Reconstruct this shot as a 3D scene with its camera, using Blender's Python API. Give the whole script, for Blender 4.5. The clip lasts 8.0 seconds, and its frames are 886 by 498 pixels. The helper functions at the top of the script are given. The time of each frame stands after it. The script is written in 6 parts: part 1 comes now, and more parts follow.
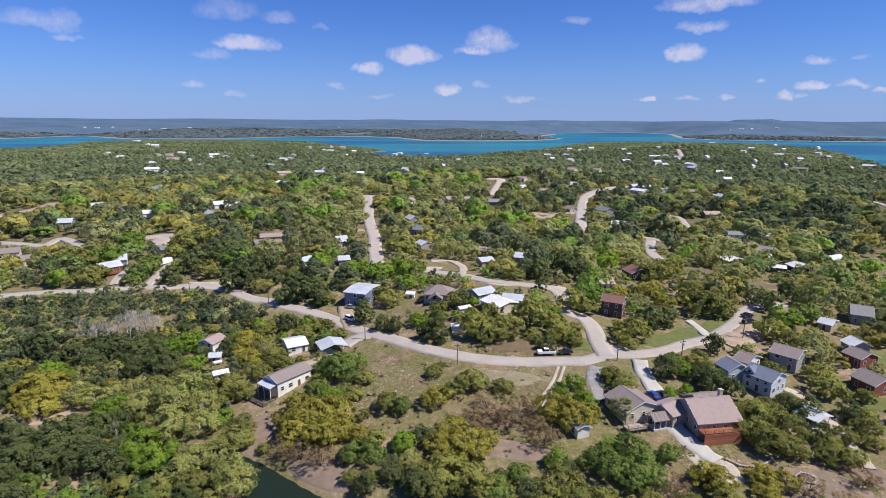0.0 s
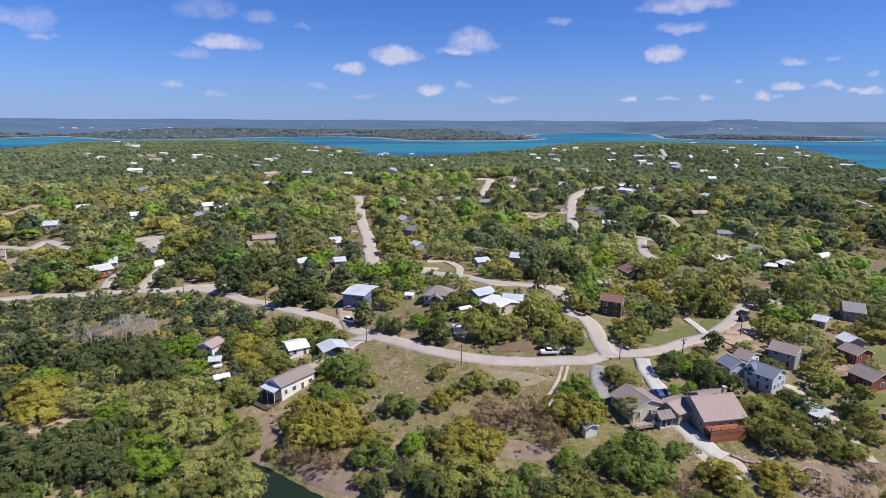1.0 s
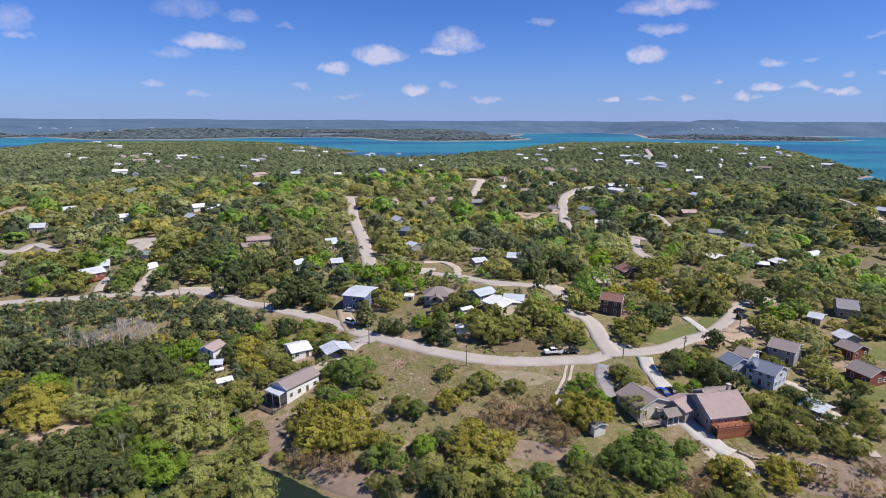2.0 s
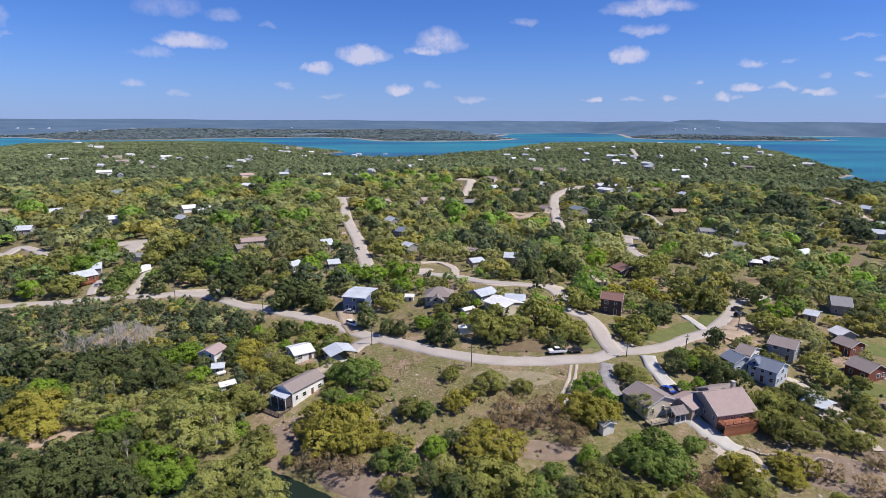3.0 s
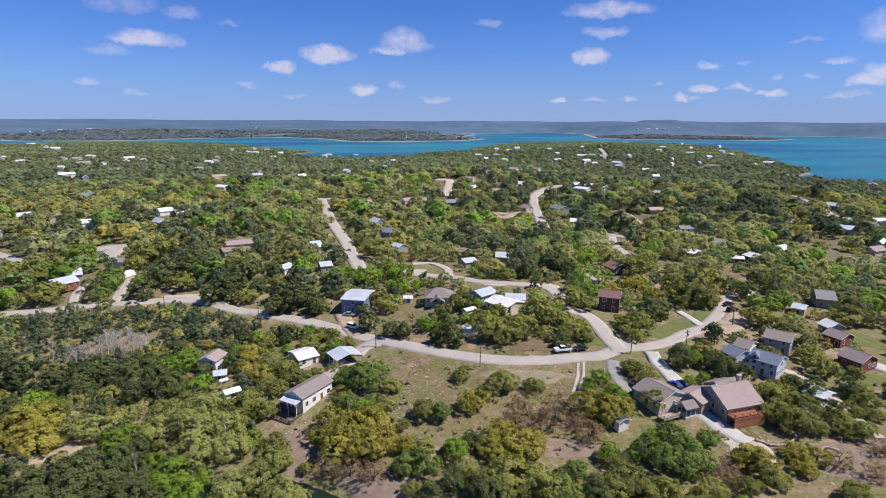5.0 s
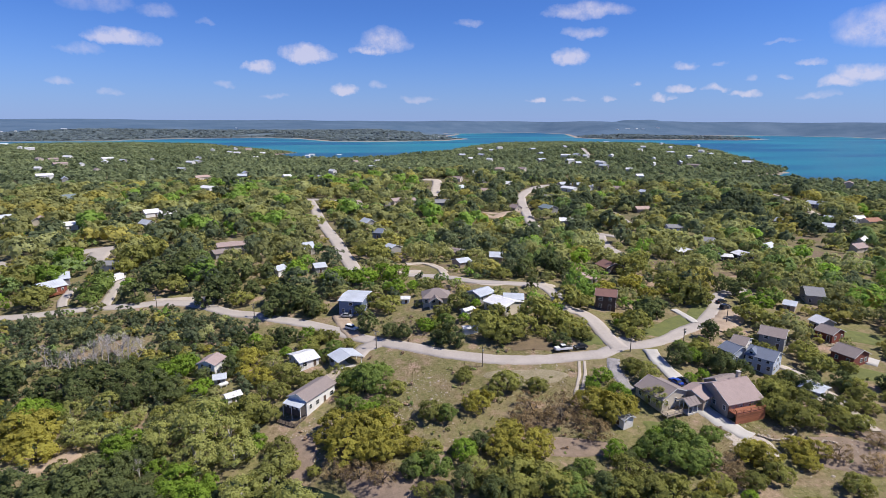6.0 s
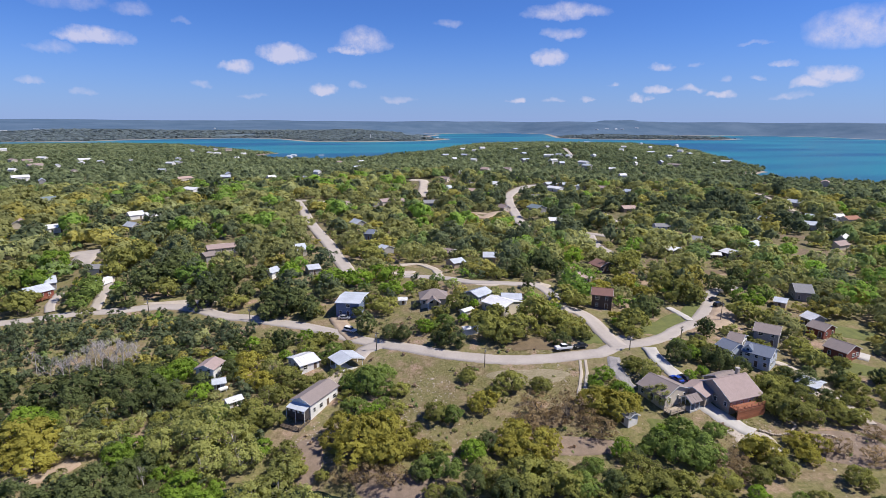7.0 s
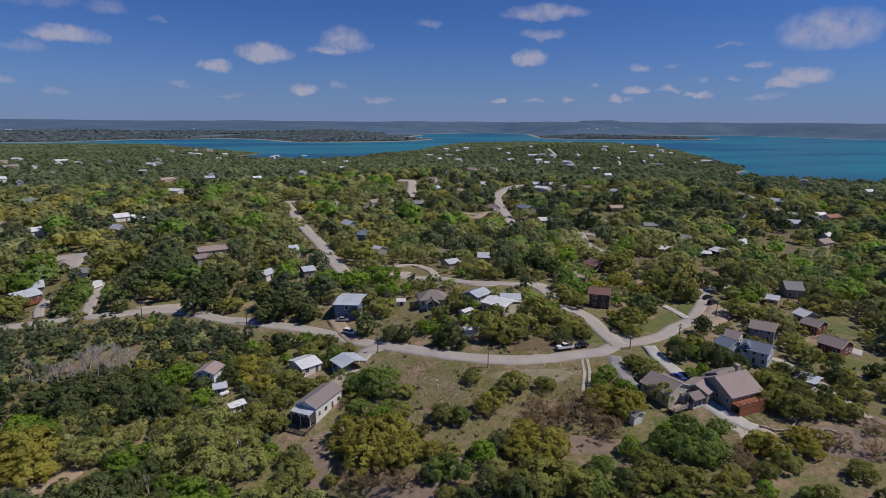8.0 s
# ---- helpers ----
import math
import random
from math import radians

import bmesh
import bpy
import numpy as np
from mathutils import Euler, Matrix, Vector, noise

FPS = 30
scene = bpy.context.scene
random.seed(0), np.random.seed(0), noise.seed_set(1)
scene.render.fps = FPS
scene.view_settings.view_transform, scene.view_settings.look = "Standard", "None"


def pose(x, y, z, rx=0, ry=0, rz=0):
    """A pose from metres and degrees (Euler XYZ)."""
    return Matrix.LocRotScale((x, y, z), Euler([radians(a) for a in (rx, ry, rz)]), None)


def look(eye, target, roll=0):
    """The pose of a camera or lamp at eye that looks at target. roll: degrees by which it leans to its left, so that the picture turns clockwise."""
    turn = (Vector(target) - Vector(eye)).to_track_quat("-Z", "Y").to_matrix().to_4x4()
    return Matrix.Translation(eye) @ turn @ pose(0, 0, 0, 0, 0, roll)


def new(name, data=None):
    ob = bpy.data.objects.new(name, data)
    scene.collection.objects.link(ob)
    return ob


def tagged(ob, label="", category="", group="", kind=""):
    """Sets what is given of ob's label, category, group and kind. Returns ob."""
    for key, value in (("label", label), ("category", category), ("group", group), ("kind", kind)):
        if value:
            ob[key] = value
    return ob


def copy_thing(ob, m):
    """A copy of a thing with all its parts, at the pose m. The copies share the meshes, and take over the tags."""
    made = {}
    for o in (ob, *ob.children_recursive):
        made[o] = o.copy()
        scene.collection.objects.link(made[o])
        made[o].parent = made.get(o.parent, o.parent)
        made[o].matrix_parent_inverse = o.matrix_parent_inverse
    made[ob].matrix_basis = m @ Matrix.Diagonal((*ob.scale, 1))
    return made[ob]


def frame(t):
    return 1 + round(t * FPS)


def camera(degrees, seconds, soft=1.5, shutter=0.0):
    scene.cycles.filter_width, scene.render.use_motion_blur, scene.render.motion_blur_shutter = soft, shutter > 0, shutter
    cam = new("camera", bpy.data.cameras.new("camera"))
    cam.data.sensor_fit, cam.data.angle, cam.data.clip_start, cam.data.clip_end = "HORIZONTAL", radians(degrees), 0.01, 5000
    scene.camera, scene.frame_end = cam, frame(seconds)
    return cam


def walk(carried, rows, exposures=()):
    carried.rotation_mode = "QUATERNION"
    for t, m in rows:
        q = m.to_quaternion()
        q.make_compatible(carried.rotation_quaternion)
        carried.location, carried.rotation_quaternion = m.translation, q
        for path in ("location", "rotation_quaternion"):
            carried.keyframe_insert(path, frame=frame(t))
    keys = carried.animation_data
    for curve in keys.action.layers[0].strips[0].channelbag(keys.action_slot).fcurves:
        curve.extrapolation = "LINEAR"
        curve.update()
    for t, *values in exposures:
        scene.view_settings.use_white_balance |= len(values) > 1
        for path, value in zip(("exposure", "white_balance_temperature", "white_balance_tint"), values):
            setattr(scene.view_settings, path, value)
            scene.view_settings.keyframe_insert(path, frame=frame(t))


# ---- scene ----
cam = camera(77.1, 8.0, soft=0.65)
PATH = [
    (0, (-0.953, 0.08, 71.902), (-0.94, 2.029, 71.451), 0.27),
    (0.5, (-3.878, 0.346, 71.966), (-3.832, 2.294, 71.516), 0.27),
    (1, (-6.819, 0.513, 72.027), (-6.748, 2.46, 71.577), 0.27),
    (1.5, (-9.702, 0.678, 72.123), (-9.604, 2.625, 71.673), 0.27),
    (3, (-18.372, 1.856, 72.169), (-18.195, 3.797, 71.72), 0.27),
    (3.5, (-21.336, 2.359, 72.129), (-21.128, 4.297, 71.68), 0.27),
    (4, (-24.312, 3.018, 72.053), (-24.075, 4.952, 71.605), 0.27),
    (4.5, (-27.285, 3.525, 72.108), (-27.021, 5.456, 71.66), 0.27),
    (6, (-36.031, 5.149, 72.273), (-35.674, 7.065, 71.825), 0.27),
    (6.5, (-38.982, 5.852, 72.313), (-38.592, 7.762, 71.865), 0.27),
    (7, (-41.947, 6.743, 72.331), (-41.524, 8.646, 71.884), 0.27),
    (7.5, (-44.825, 7.593, 72.367), (-44.373, 9.49, 71.92), 0.27),
    (8, (-47.815, 8.552, 72.412), (-47.33, 10.44, 71.966), 0.27),
]
walk(cam, [(t, look(eye, target, roll)) for t, eye, target, roll in PATH], [(0, 0.4), (7.6, 0.4), (8, -0.42)])


# ---- light: a clear spring day, the sun high to the right and a little behind ----
SUN_AZIMUTH, SUN_HEIGHT = 106.0, 53.0
CLOUDS_LEFT = [(-18.3, 6.7, 2.3, 0.7, 0.8), (-21.3, 5.6, 1.4, 0.5, 0.3), (-2.7, 6, 2.1, 0.9, 1), (-6.8, 4.7, 1.2, 0.6, 0.9), (4.7, 7.3, 2.2, 1.1, 0.6), (3.3, 6.6, 1.4, 0.5, 1), (0.8, 2.9, 1.1, 0.5, 0.9), (22.7, 5.9, 1.4, 0.8, 0.9),
    (23.9, 10, 3.1, 0.7, 0.6), (23.8, 8.1, 1.7, 0.5, 0.5), (-34.3, 7.6, 2.3, 0.6, 0.35), (-32.4, 7.4, 1, 0.9, 0.35), (-32.1, 6.4, 0.8, 0.3, 0.35), (-19.5, 9.4, 2.2, 0.9, 0.25), (-15.1, 9, 1.3, 0.6, 0.3), (13.1, 9.1, 1.1, 0.4, 0.35),
    (-19.3, 2.3, 1, 0.3, 0.35), (-22.9, 3.2, 0.7, 0.3, 0.35), (-10.2, 3.2, 0.7, 0.3, 0.3)]
CLOUDS_LOW = [(19.6, 2, 0.6, 0.3, 0.7), (26.5, 2, 0.6, 0.3, 0.7), (31, 2.1, 0.7, 0.4, 0.8), (33.4, 2.9, 0.7, 0.3, 0.8), (32.9, 4.9, 0.9, 0.3, 0.6), (7.9, 2, 1.5, 0.3, 0.4), (4, 3.4, 0.6, 0.4, 0.35), (28.8, 3.6, 0.3, 0.2, 0.5),
    (23.2, 2, 0.9, 0.2, 0.4), (32.3, 2.1, 0.4, 0.2, 0.5), (-5.8, 2.2, 1.1, 0.2, 0.25), (-11.3, 8.4, 0.8, 0.3, 0.2)]
CLOUDS_RIGHT = [(47.4, 7.1, 3, 1.5, 0.6), (46.4, 3.8, 1.4, 0.7, 0.9), (44.7, 3.2, 1.2, 0.5, 0.9), (42.9, 4.8, 0.9, 0.3, 0.6), (43.6, 2.2, 1.2, 0.3, 0.4), (40.6, 6.6, 1.1, 0.2, 0.25), (35.6, 5.1, 0.5, 0.2, 0.25), (38.2, 3.8, 0.5, 0.3, 0.3),
    (41.1, 3.8, 0.6, 0.2, 0.4), (32.7, 2.9, 0.8, 0.4, 0.7), (35.8, 2.9, 0.9, 0.3, 0.7), (38.2, 2.4, 1.1, 0.3, 0.8)]


def wire(tree, kind, **inputs):
    """A node, with sockets set or linked by name."""
    node = tree.nodes.new(kind)
    for key, value in inputs.items():
        socket = node.inputs[int(key[1:])] if key[0] == "i" and key[1:].isdigit() else node.inputs[key.replace("_", " ")]
        if hasattr(value, "is_output"):
            tree.links.new(value, socket)
        else:
            socket.default_value = value
    return node


def calc(tree, operation, a, b=0.0, c=0.0):
    node = wire(tree, "ShaderNodeMath", i0=a, i1=b, i2=c)
    node.operation = operation
    return node.outputs[0]


def build_sky():
    world = bpy.data.worlds.new("sky")
    scene.world = world
    world.use_nodes = True
    tree = world.node_tree
    tree.nodes.clear()
    sky = tree.nodes.new("ShaderNodeTexSky")
    sky.sky_type = "NISHITA"
    sky.sun_disc = False
    sky.sun_elevation, sky.sun_rotation = radians(SUN_HEIGHT), radians(SUN_AZIMUTH)
    sky.altitude, sky.air_density, sky.dust_density, sky.ozone_density = 300, 1.0, 0.0, 5.0
    way = tree.nodes.new("ShaderNodeTexCoord").outputs["Generated"]
    fluff = wire(tree, "ShaderNodeTexNoise", Vector=way, Scale=26.0, Detail=6.0, Roughness=0.62)
    split = wire(tree, "ShaderNodeSeparateXYZ", i0=way)
    x, y, z = split.outputs
    azimuth = calc(tree, "MULTIPLY", calc(tree, "ARCTAN2", x, y), 57.29578)
    height = calc(tree, "MULTIPLY", calc(tree, "ARCSINE", z), 57.29578)
    shift = wire(tree, "ShaderNodeSeparateColor", i0=fluff.outputs["Color"])
    azimuth = calc(tree, "ADD", azimuth, calc(tree, "MULTIPLY_ADD", shift.outputs[0], 3.2, -1.6))
    height = calc(tree, "ADD", height, calc(tree, "MULTIPLY_ADD", shift.outputs[1], 1.5, -0.75))
    cover = 0.0
    for a, e, w, h, bright in CLOUDS_LEFT + CLOUDS_LOW + CLOUDS_RIGHT:
        u = calc(tree, "DIVIDE", calc(tree, "SUBTRACT", azimuth, a), w * 1.3)
        v = calc(tree, "DIVIDE", calc(tree, "SUBTRACT", height, e), h * 1.35)
        v = calc(tree, "MULTIPLY", v, calc(tree, "MULTIPLY_ADD", calc(tree, "LESS_THAN", v, 0.0), 0.6, 1.0))
        d = calc(tree, "ADD", calc(tree, "MULTIPLY", u, u), calc(tree, "MULTIPLY", v, v))
        puff = calc(tree, "MULTIPLY", calc(tree, "MAXIMUM", calc(tree, "SUBTRACT", 1.1, d), 0.0), bright)
        cover = calc(tree, "MAXIMUM", cover, puff)
    wisps = wire(tree, "ShaderNodeTexNoise", Vector=way, Scale=48.0, Detail=6.0, Roughness=0.68)
    cover = calc(tree, "MULTIPLY", cover, calc(tree, "MAXIMUM", calc(tree, "MULTIPLY_ADD", wisps.outputs["Fac"], 2.3, -0.4), 0.0))
    cover = calc(tree, "MINIMUM", cover, 0.66)
    tinted = wire(tree, "ShaderNodeMix", i0=cover)
    tinted.data_type = "RGBA"
    tree.links.new(cover, tinted.inputs[0])
    cool = wire(tree, "ShaderNodeMix")
    cool.data_type, cool.blend_type = "RGBA", "MULTIPLY"
    cool.inputs[0].default_value, cool.inputs[7].default_value = 1.0, (0.52, 0.80, 1.46, 1)
    tree.links.new(sky.outputs[0], cool.inputs[6])
    low = calc(tree, "MULTIPLY", calc(tree, "POWER", calc(tree, "MAXIMUM", calc(tree, "MULTIPLY_ADD", calc(tree, "MAXIMUM", z, 0.0), -5.5, 1.0), 0.0), 2.0), 0.75)
    misty = wire(tree, "ShaderNodeMix")
    misty.data_type = "RGBA"
    tree.links.new(low, misty.inputs[0])
    tree.links.new(cool.outputs[2], misty.inputs[6])
    misty.inputs[7].default_value = (3.5, 4.8, 9.0, 1)
    tree.links.new(misty.outputs[2], tinted.inputs[6])
    tinted.inputs[7].default_value = (9.3, 8.8, 10.4, 1)
    back = wire(tree, "ShaderNodeBackground", Color=tinted.outputs[2], Strength=0.062)
    out = tree.nodes.new("ShaderNodeOutputWorld")
    tree.links.new(back.outputs[0], out.inputs[0])


build_sky()
sun = new("sun", bpy.data.lights.new("sun", "SUN"))
sun.data.energy, sun.data.angle, sun.data.color = 4.6, radians(0.53), (1.0, 0.93, 0.83)
a, e = radians(SUN_AZIMUTH), radians(SUN_HEIGHT)
sun.matrix_world = look((math.sin(a) * math.cos(e) * 900, math.cos(a) * math.cos(e) * 900, math.sin(e) * 900), (0, 0, 0))

# ---- materials ----


def paint(name, light, dark=None, grain=1.0, rough=0.8, bump=0.0, metal=0.0, spread=0.0, stain=0.25, streak=(1, 1, 1)):
    """A worn surface: two colours mixed by coarse stains and fine grain (grain: spots a metre), a little relief,
    and spread: how much one object differs from the next."""
    mat = bpy.data.materials.new(name)
    mat.use_nodes = True
    tree = mat.node_tree
    bsdf = tree.nodes["Principled BSDF"]
    place = tree.nodes.new("ShaderNodeTexCoord").outputs["Object"]
    place = wire(tree, "ShaderNodeMapping", Vector=place, Scale=streak).outputs[0]
    dark = dark or tuple(c * 0.7 for c in light)
    fine = wire(tree, "ShaderNodeTexNoise", Vector=place, Scale=grain * 3, Detail=5.0, Roughness=0.65)
    coarse = wire(tree, "ShaderNodeTexNoise", Vector=place, Scale=grain * 0.35, Detail=3.0)
    share = calc(tree, "MULTIPLY_ADD", fine.outputs["Fac"], 1.0 - stain, calc(tree, "MULTIPLY", coarse.outputs["Fac"], stain))
    ramp = tree.nodes.new("ShaderNodeValToRGB")
    ramp.color_ramp.elements[0].position, ramp.color_ramp.elements[1].position = 0.34, 0.66
    ramp.color_ramp.elements[0].color, ramp.color_ramp.elements[1].color = (*dark, 1), (*light, 1)
    tree.links.new(share, ramp.inputs[0])
    colour = ramp.outputs[0]
    if spread:
        odd = tree.nodes.new("ShaderNodeObjectInfo").outputs["Random"]
        tone = wire(tree, "ShaderNodeHueSaturation", Color=colour, Value=calc(tree, "MULTIPLY_ADD", odd, spread * 2, 1 - spread))
        colour = tone.outputs[0]
    tree.links.new(colour, bsdf.inputs["Base Color"])
    bsdf.inputs["Roughness"].default_value, bsdf.inputs["Metallic"].default_value = rough, metal
    if bump:
        relief = wire(tree, "ShaderNodeBump", Height=fine.outputs["Fac"], Strength=0.6, Distance=bump)
        tree.links.new(relief.outputs[0], bsdf.inputs["Normal"])
    return mat


def foliage(name, light, dark, per_tree=False):
    """Leaves that let some light through; each tree has its own tone, each leaf cluster a little of its own."""
    mat = bpy.data.materials.new(name)
    mat.use_nodes = True
    tree = mat.node_tree
    tree.nodes.clear()
    if per_tree:
        odd = tree.nodes.new("ShaderNodeAttribute")
        odd.attribute_name = "tone"
        odd = odd.outputs["Fac"]
    else:
        odd = tree.nodes.new("ShaderNodeObjectInfo").outputs["Random"]
    leaf = tree.nodes.new("ShaderNodeNewGeometry").outputs["Random Per Island"]
    own = 0.08 if per_tree else 0.16
    share = calc(tree, "MULTIPLY_ADD", leaf, own, calc(tree, "MULTIPLY", odd, 1 - own))
    ramp = tree.nodes.new("ShaderNodeValToRGB")
    ramp.color_ramp.elements[0].position, ramp.color_ramp.elements[1].position = 0.1, 0.9
    ramp.color_ramp.elements[0].color, ramp.color_ramp.elements[1].color = (*dark, 1), (*light, 1)
    tree.links.new(share, ramp.inputs[0])
    face = wire(tree, "ShaderNodeBsdfDiffuse", Color=ramp.outputs[0])
    thin = wire(tree, "ShaderNodeBsdfTranslucent", Color=ramp.outputs[0])
    both = wire(tree, "ShaderNodeMixShader", i0=0.5, i1=face.outputs[0], i2=thin.outputs[0])
    out = tree.nodes.new("ShaderNodeOutputMaterial")
    tree.links.new(both.outputs[0], out.inputs[0])
    return mat


def ground_paint():
    """Thin soil over limestone: dry grass, green grass, bare earth and stone, woods litter far off; past the lake, haze
    put into the colour.
    """
    mat = bpy.data.materials.new("ground")
    mat.use_nodes = True
    tree = mat.node_tree
    bsdf = tree.nodes["Principled BSDF"]
    place = tree.nodes.new("ShaderNodeTexCoord").outputs["Object"]

    def noise_at(scale, detail=5.0, rough=0.6):
        return wire(tree, "ShaderNodeTexNoise", Vector=place, Scale=scale, Detail=detail, Roughness=rough).outputs["Fac"]

    def blend(fac, a, b, low, high):
        span = wire(tree, "ShaderNodeMapRange", Value=fac, i1=low, i2=high)
        mix = tree.nodes.new("ShaderNodeMix")
        mix.data_type = "RGBA"
        tree.links.new(span.outputs[0], mix.inputs[0])
        for socket, value in ((mix.inputs[6], a), (mix.inputs[7], b)):
            if hasattr(value, "is_output"):
                tree.links.new(value, socket)
            else:
                socket.default_value = (*value, 1)
        return mix.outputs[2]

    grass = blend(noise_at(1.1, 8.0, 0.7), (0.115, 0.115, 0.045), (0.225, 0.20, 0.095), 0.38, 0.62)
    straw = blend(noise_at(0.8, 8.0, 0.7), (0.15, 0.115, 0.065), (0.28, 0.22, 0.14), 0.38, 0.62)
    earth = blend(noise_at(1.7, 8.0, 0.7), (0.235, 0.155, 0.115), (0.43, 0.315, 0.245), 0.38, 0.62)
    colour = blend(noise_at(0.11, 7.0, 0.65), grass, straw, 0.45, 0.62)
    colour = blend(noise_at(0.075, 8.0, 0.7), colour, earth, 0.53, 0.65)
    stone = noise_at(0.9, 9.0, 0.8)
    colour = blend(stone, colour, (0.52, 0.46, 0.41), 0.60, 0.70)
    litter = blend(noise_at(0.3), (0.09, 0.095, 0.04), (0.20, 0.16, 0.10), 0.35, 0.65)
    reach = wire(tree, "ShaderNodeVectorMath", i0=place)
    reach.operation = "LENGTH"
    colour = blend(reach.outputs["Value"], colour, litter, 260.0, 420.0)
    # from 1900 m outward the blue of distance haze is mixed into the colour
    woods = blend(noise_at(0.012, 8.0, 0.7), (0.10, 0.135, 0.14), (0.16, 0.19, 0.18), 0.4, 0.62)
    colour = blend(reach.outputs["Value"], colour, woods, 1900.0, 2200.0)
    hazed_hills = blend(noise_at(0.004, 8.0, 0.7), (0.058, 0.105, 0.17), (0.098, 0.15, 0.22), 0.35, 0.65)
    colour = blend(reach.outputs["Value"], colour, hazed_hills, 2700.0, 3500.0)
    low = wire(tree, "ShaderNodeSeparateXYZ", i0=place).outputs[2]
    beach = wire(tree, "ShaderNodeMapRange", Value=calc(tree, "ADD", low, calc(tree, "MULTIPLY", noise_at(0.02), 2.4)), i1=-6.9, i2=-7.9)
    far_only = calc(tree, "GREATER_THAN", reach.outputs["Value"], 600.0)
    shore = tree.nodes.new("ShaderNodeMix")
    shore.data_type = "RGBA"
    tree.links.new(calc(tree, "MULTIPLY", beach.outputs[0], far_only), shore.inputs[0])
    tree.links.new(colour, shore.inputs[6])
    shore.inputs[7].default_value = (0.36, 0.29, 0.24, 1)
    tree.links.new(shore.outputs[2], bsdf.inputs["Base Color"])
    bsdf.inputs["Roughness"].default_value = 0.95
    bsdf.inputs["Specular IOR Level"].default_value = 0.15
    relief = wire(tree, "ShaderNodeBump", Height=noise_at(2.2, 6.0), Strength=0.7, Distance=0.25)
    tree.links.new(relief.outputs[0], bsdf.inputs["Normal"])
    return mat


def water_paint(name, deep, shallow, rough):
    mat = bpy.data.materials.new(name)
    mat.use_nodes = True
    tree = mat.node_tree
    bsdf = tree.nodes["Principled BSDF"]
    place = tree.nodes.new("ShaderNodeTexCoord").outputs["Object"]
    wide = wire(tree, "ShaderNodeMapping", Vector=place, Scale=(0.0012, 0.004, 0.004)).outputs[0]
    drift = wire(tree, "ShaderNodeTexNoise", Vector=wide, Scale=1.0, Detail=4.0)
    ramp = tree.nodes.new("ShaderNodeValToRGB")
    ramp.color_ramp.elements[0].position, ramp.color_ramp.elements[1].position = 0.38, 0.6
    ramp.color_ramp.elements[0].color, ramp.color_ramp.elements[1].color = (*deep, 1), (*shallow, 1)
    tree.links.new(drift.outputs["Fac"], ramp.inputs[0])
    tree.links.new(ramp.outputs[0], bsdf.inputs["Base Color"])
    bsdf.inputs["Roughness"].default_value = rough
    bsdf.inputs["IOR"].default_value = 1.33
    bsdf.inputs["Specular IOR Level"].default_value = 0.3
    ripple = wire(tree, "ShaderNodeTexNoise", Vector=place, Scale=0.5, Detail=6.0, Roughness=0.7)
    relief = wire(tree, "ShaderNodeBump", Height=ripple.outputs["Fac"], Strength=0.8, Distance=0.4)
    tree.links.new(relief.outputs[0], bsdf.inputs["Normal"])
    return mat


GROUND = ground_paint()
WATER = water_paint("lake_water", (0.007, 0.08, 0.14), (0.017, 0.19, 0.205), 0.3)
CREEK = water_paint("creek_water", (0.012, 0.022, 0.016), (0.02, 0.034, 0.022), 0.12)
ASPHALT = paint("chip_seal_road", (0.42, 0.375, 0.345), (0.33, 0.295, 0.27), 0.5, 0.9, 0.02, stain=0.5)
PALE_ROAD = paint("limestone_gravel_road", (0.50, 0.44, 0.38), (0.36, 0.31, 0.26), 0.7, 0.95, 0.03, stain=0.5)
CONCRETE = paint("concrete", (0.50, 0.48, 0.45), (0.38, 0.36, 0.34), 0.6, 0.85, 0.01, stain=0.6)
DIRT = paint("bare_dirt", (0.42, 0.33, 0.25), (0.27, 0.20, 0.145), 0.8, 0.95, 0.05, stain=0.5)
BANK = paint("stony_bank_earth", (0.29, 0.215, 0.165), (0.15, 0.115, 0.085), 1.1, 0.95, 0.15, stain=0.45)
RUBBLE = paint("grey_rubble", (0.38, 0.36, 0.37), (0.16, 0.15, 0.15), 1.4, 0.95, 0.2, stain=0.3)
STONY = paint("stony_thin_grass", (0.34, 0.285, 0.20), (0.15, 0.135, 0.07), 0.8, 0.95, 0.1, stain=0.35)
LAWN = paint("mown_grass", (0.15, 0.165, 0.045), (0.085, 0.10, 0.03), 1.2, 0.95, 0.06, stain=0.5)
STRAW = paint("brown_dry_grass", (0.20, 0.145, 0.085), (0.10, 0.075, 0.045), 1.2, 0.95, 0.15, stain=0.4)
BARK = paint("bark", (0.13, 0.105, 0.08), (0.06, 0.05, 0.04), 3, 0.9, 0.03, spread=0.2)
PALE_BARK = paint("weathered_grey_wood", (0.52, 0.48, 0.46), (0.34, 0.31, 0.30), 3, 0.9, 0.02, spread=0.2)
LEAF = {
    "oak": ((0.385, 0.39, 0.115), (0.24, 0.25, 0.08)),
    "yellow_oak": ((0.475, 0.44, 0.10), (0.325, 0.30, 0.072)),
    "elm": ((0.32, 0.46, 0.07), (0.21, 0.31, 0.055)),
    "pecan": ((0.28, 0.365, 0.10), (0.185, 0.25, 0.072)),
    "cedar": ((0.19, 0.225, 0.09), (0.115, 0.145, 0.062)),
    "hackberry": ((0.45, 0.465, 0.16), (0.32, 0.335, 0.115)),
    "shrub": ((0.46, 0.345, 0.187), (0.30, 0.226, 0.127)),
}
TONES = {kind: foliage(kind + "_leaves", *pair) for kind, pair in LEAF.items()}
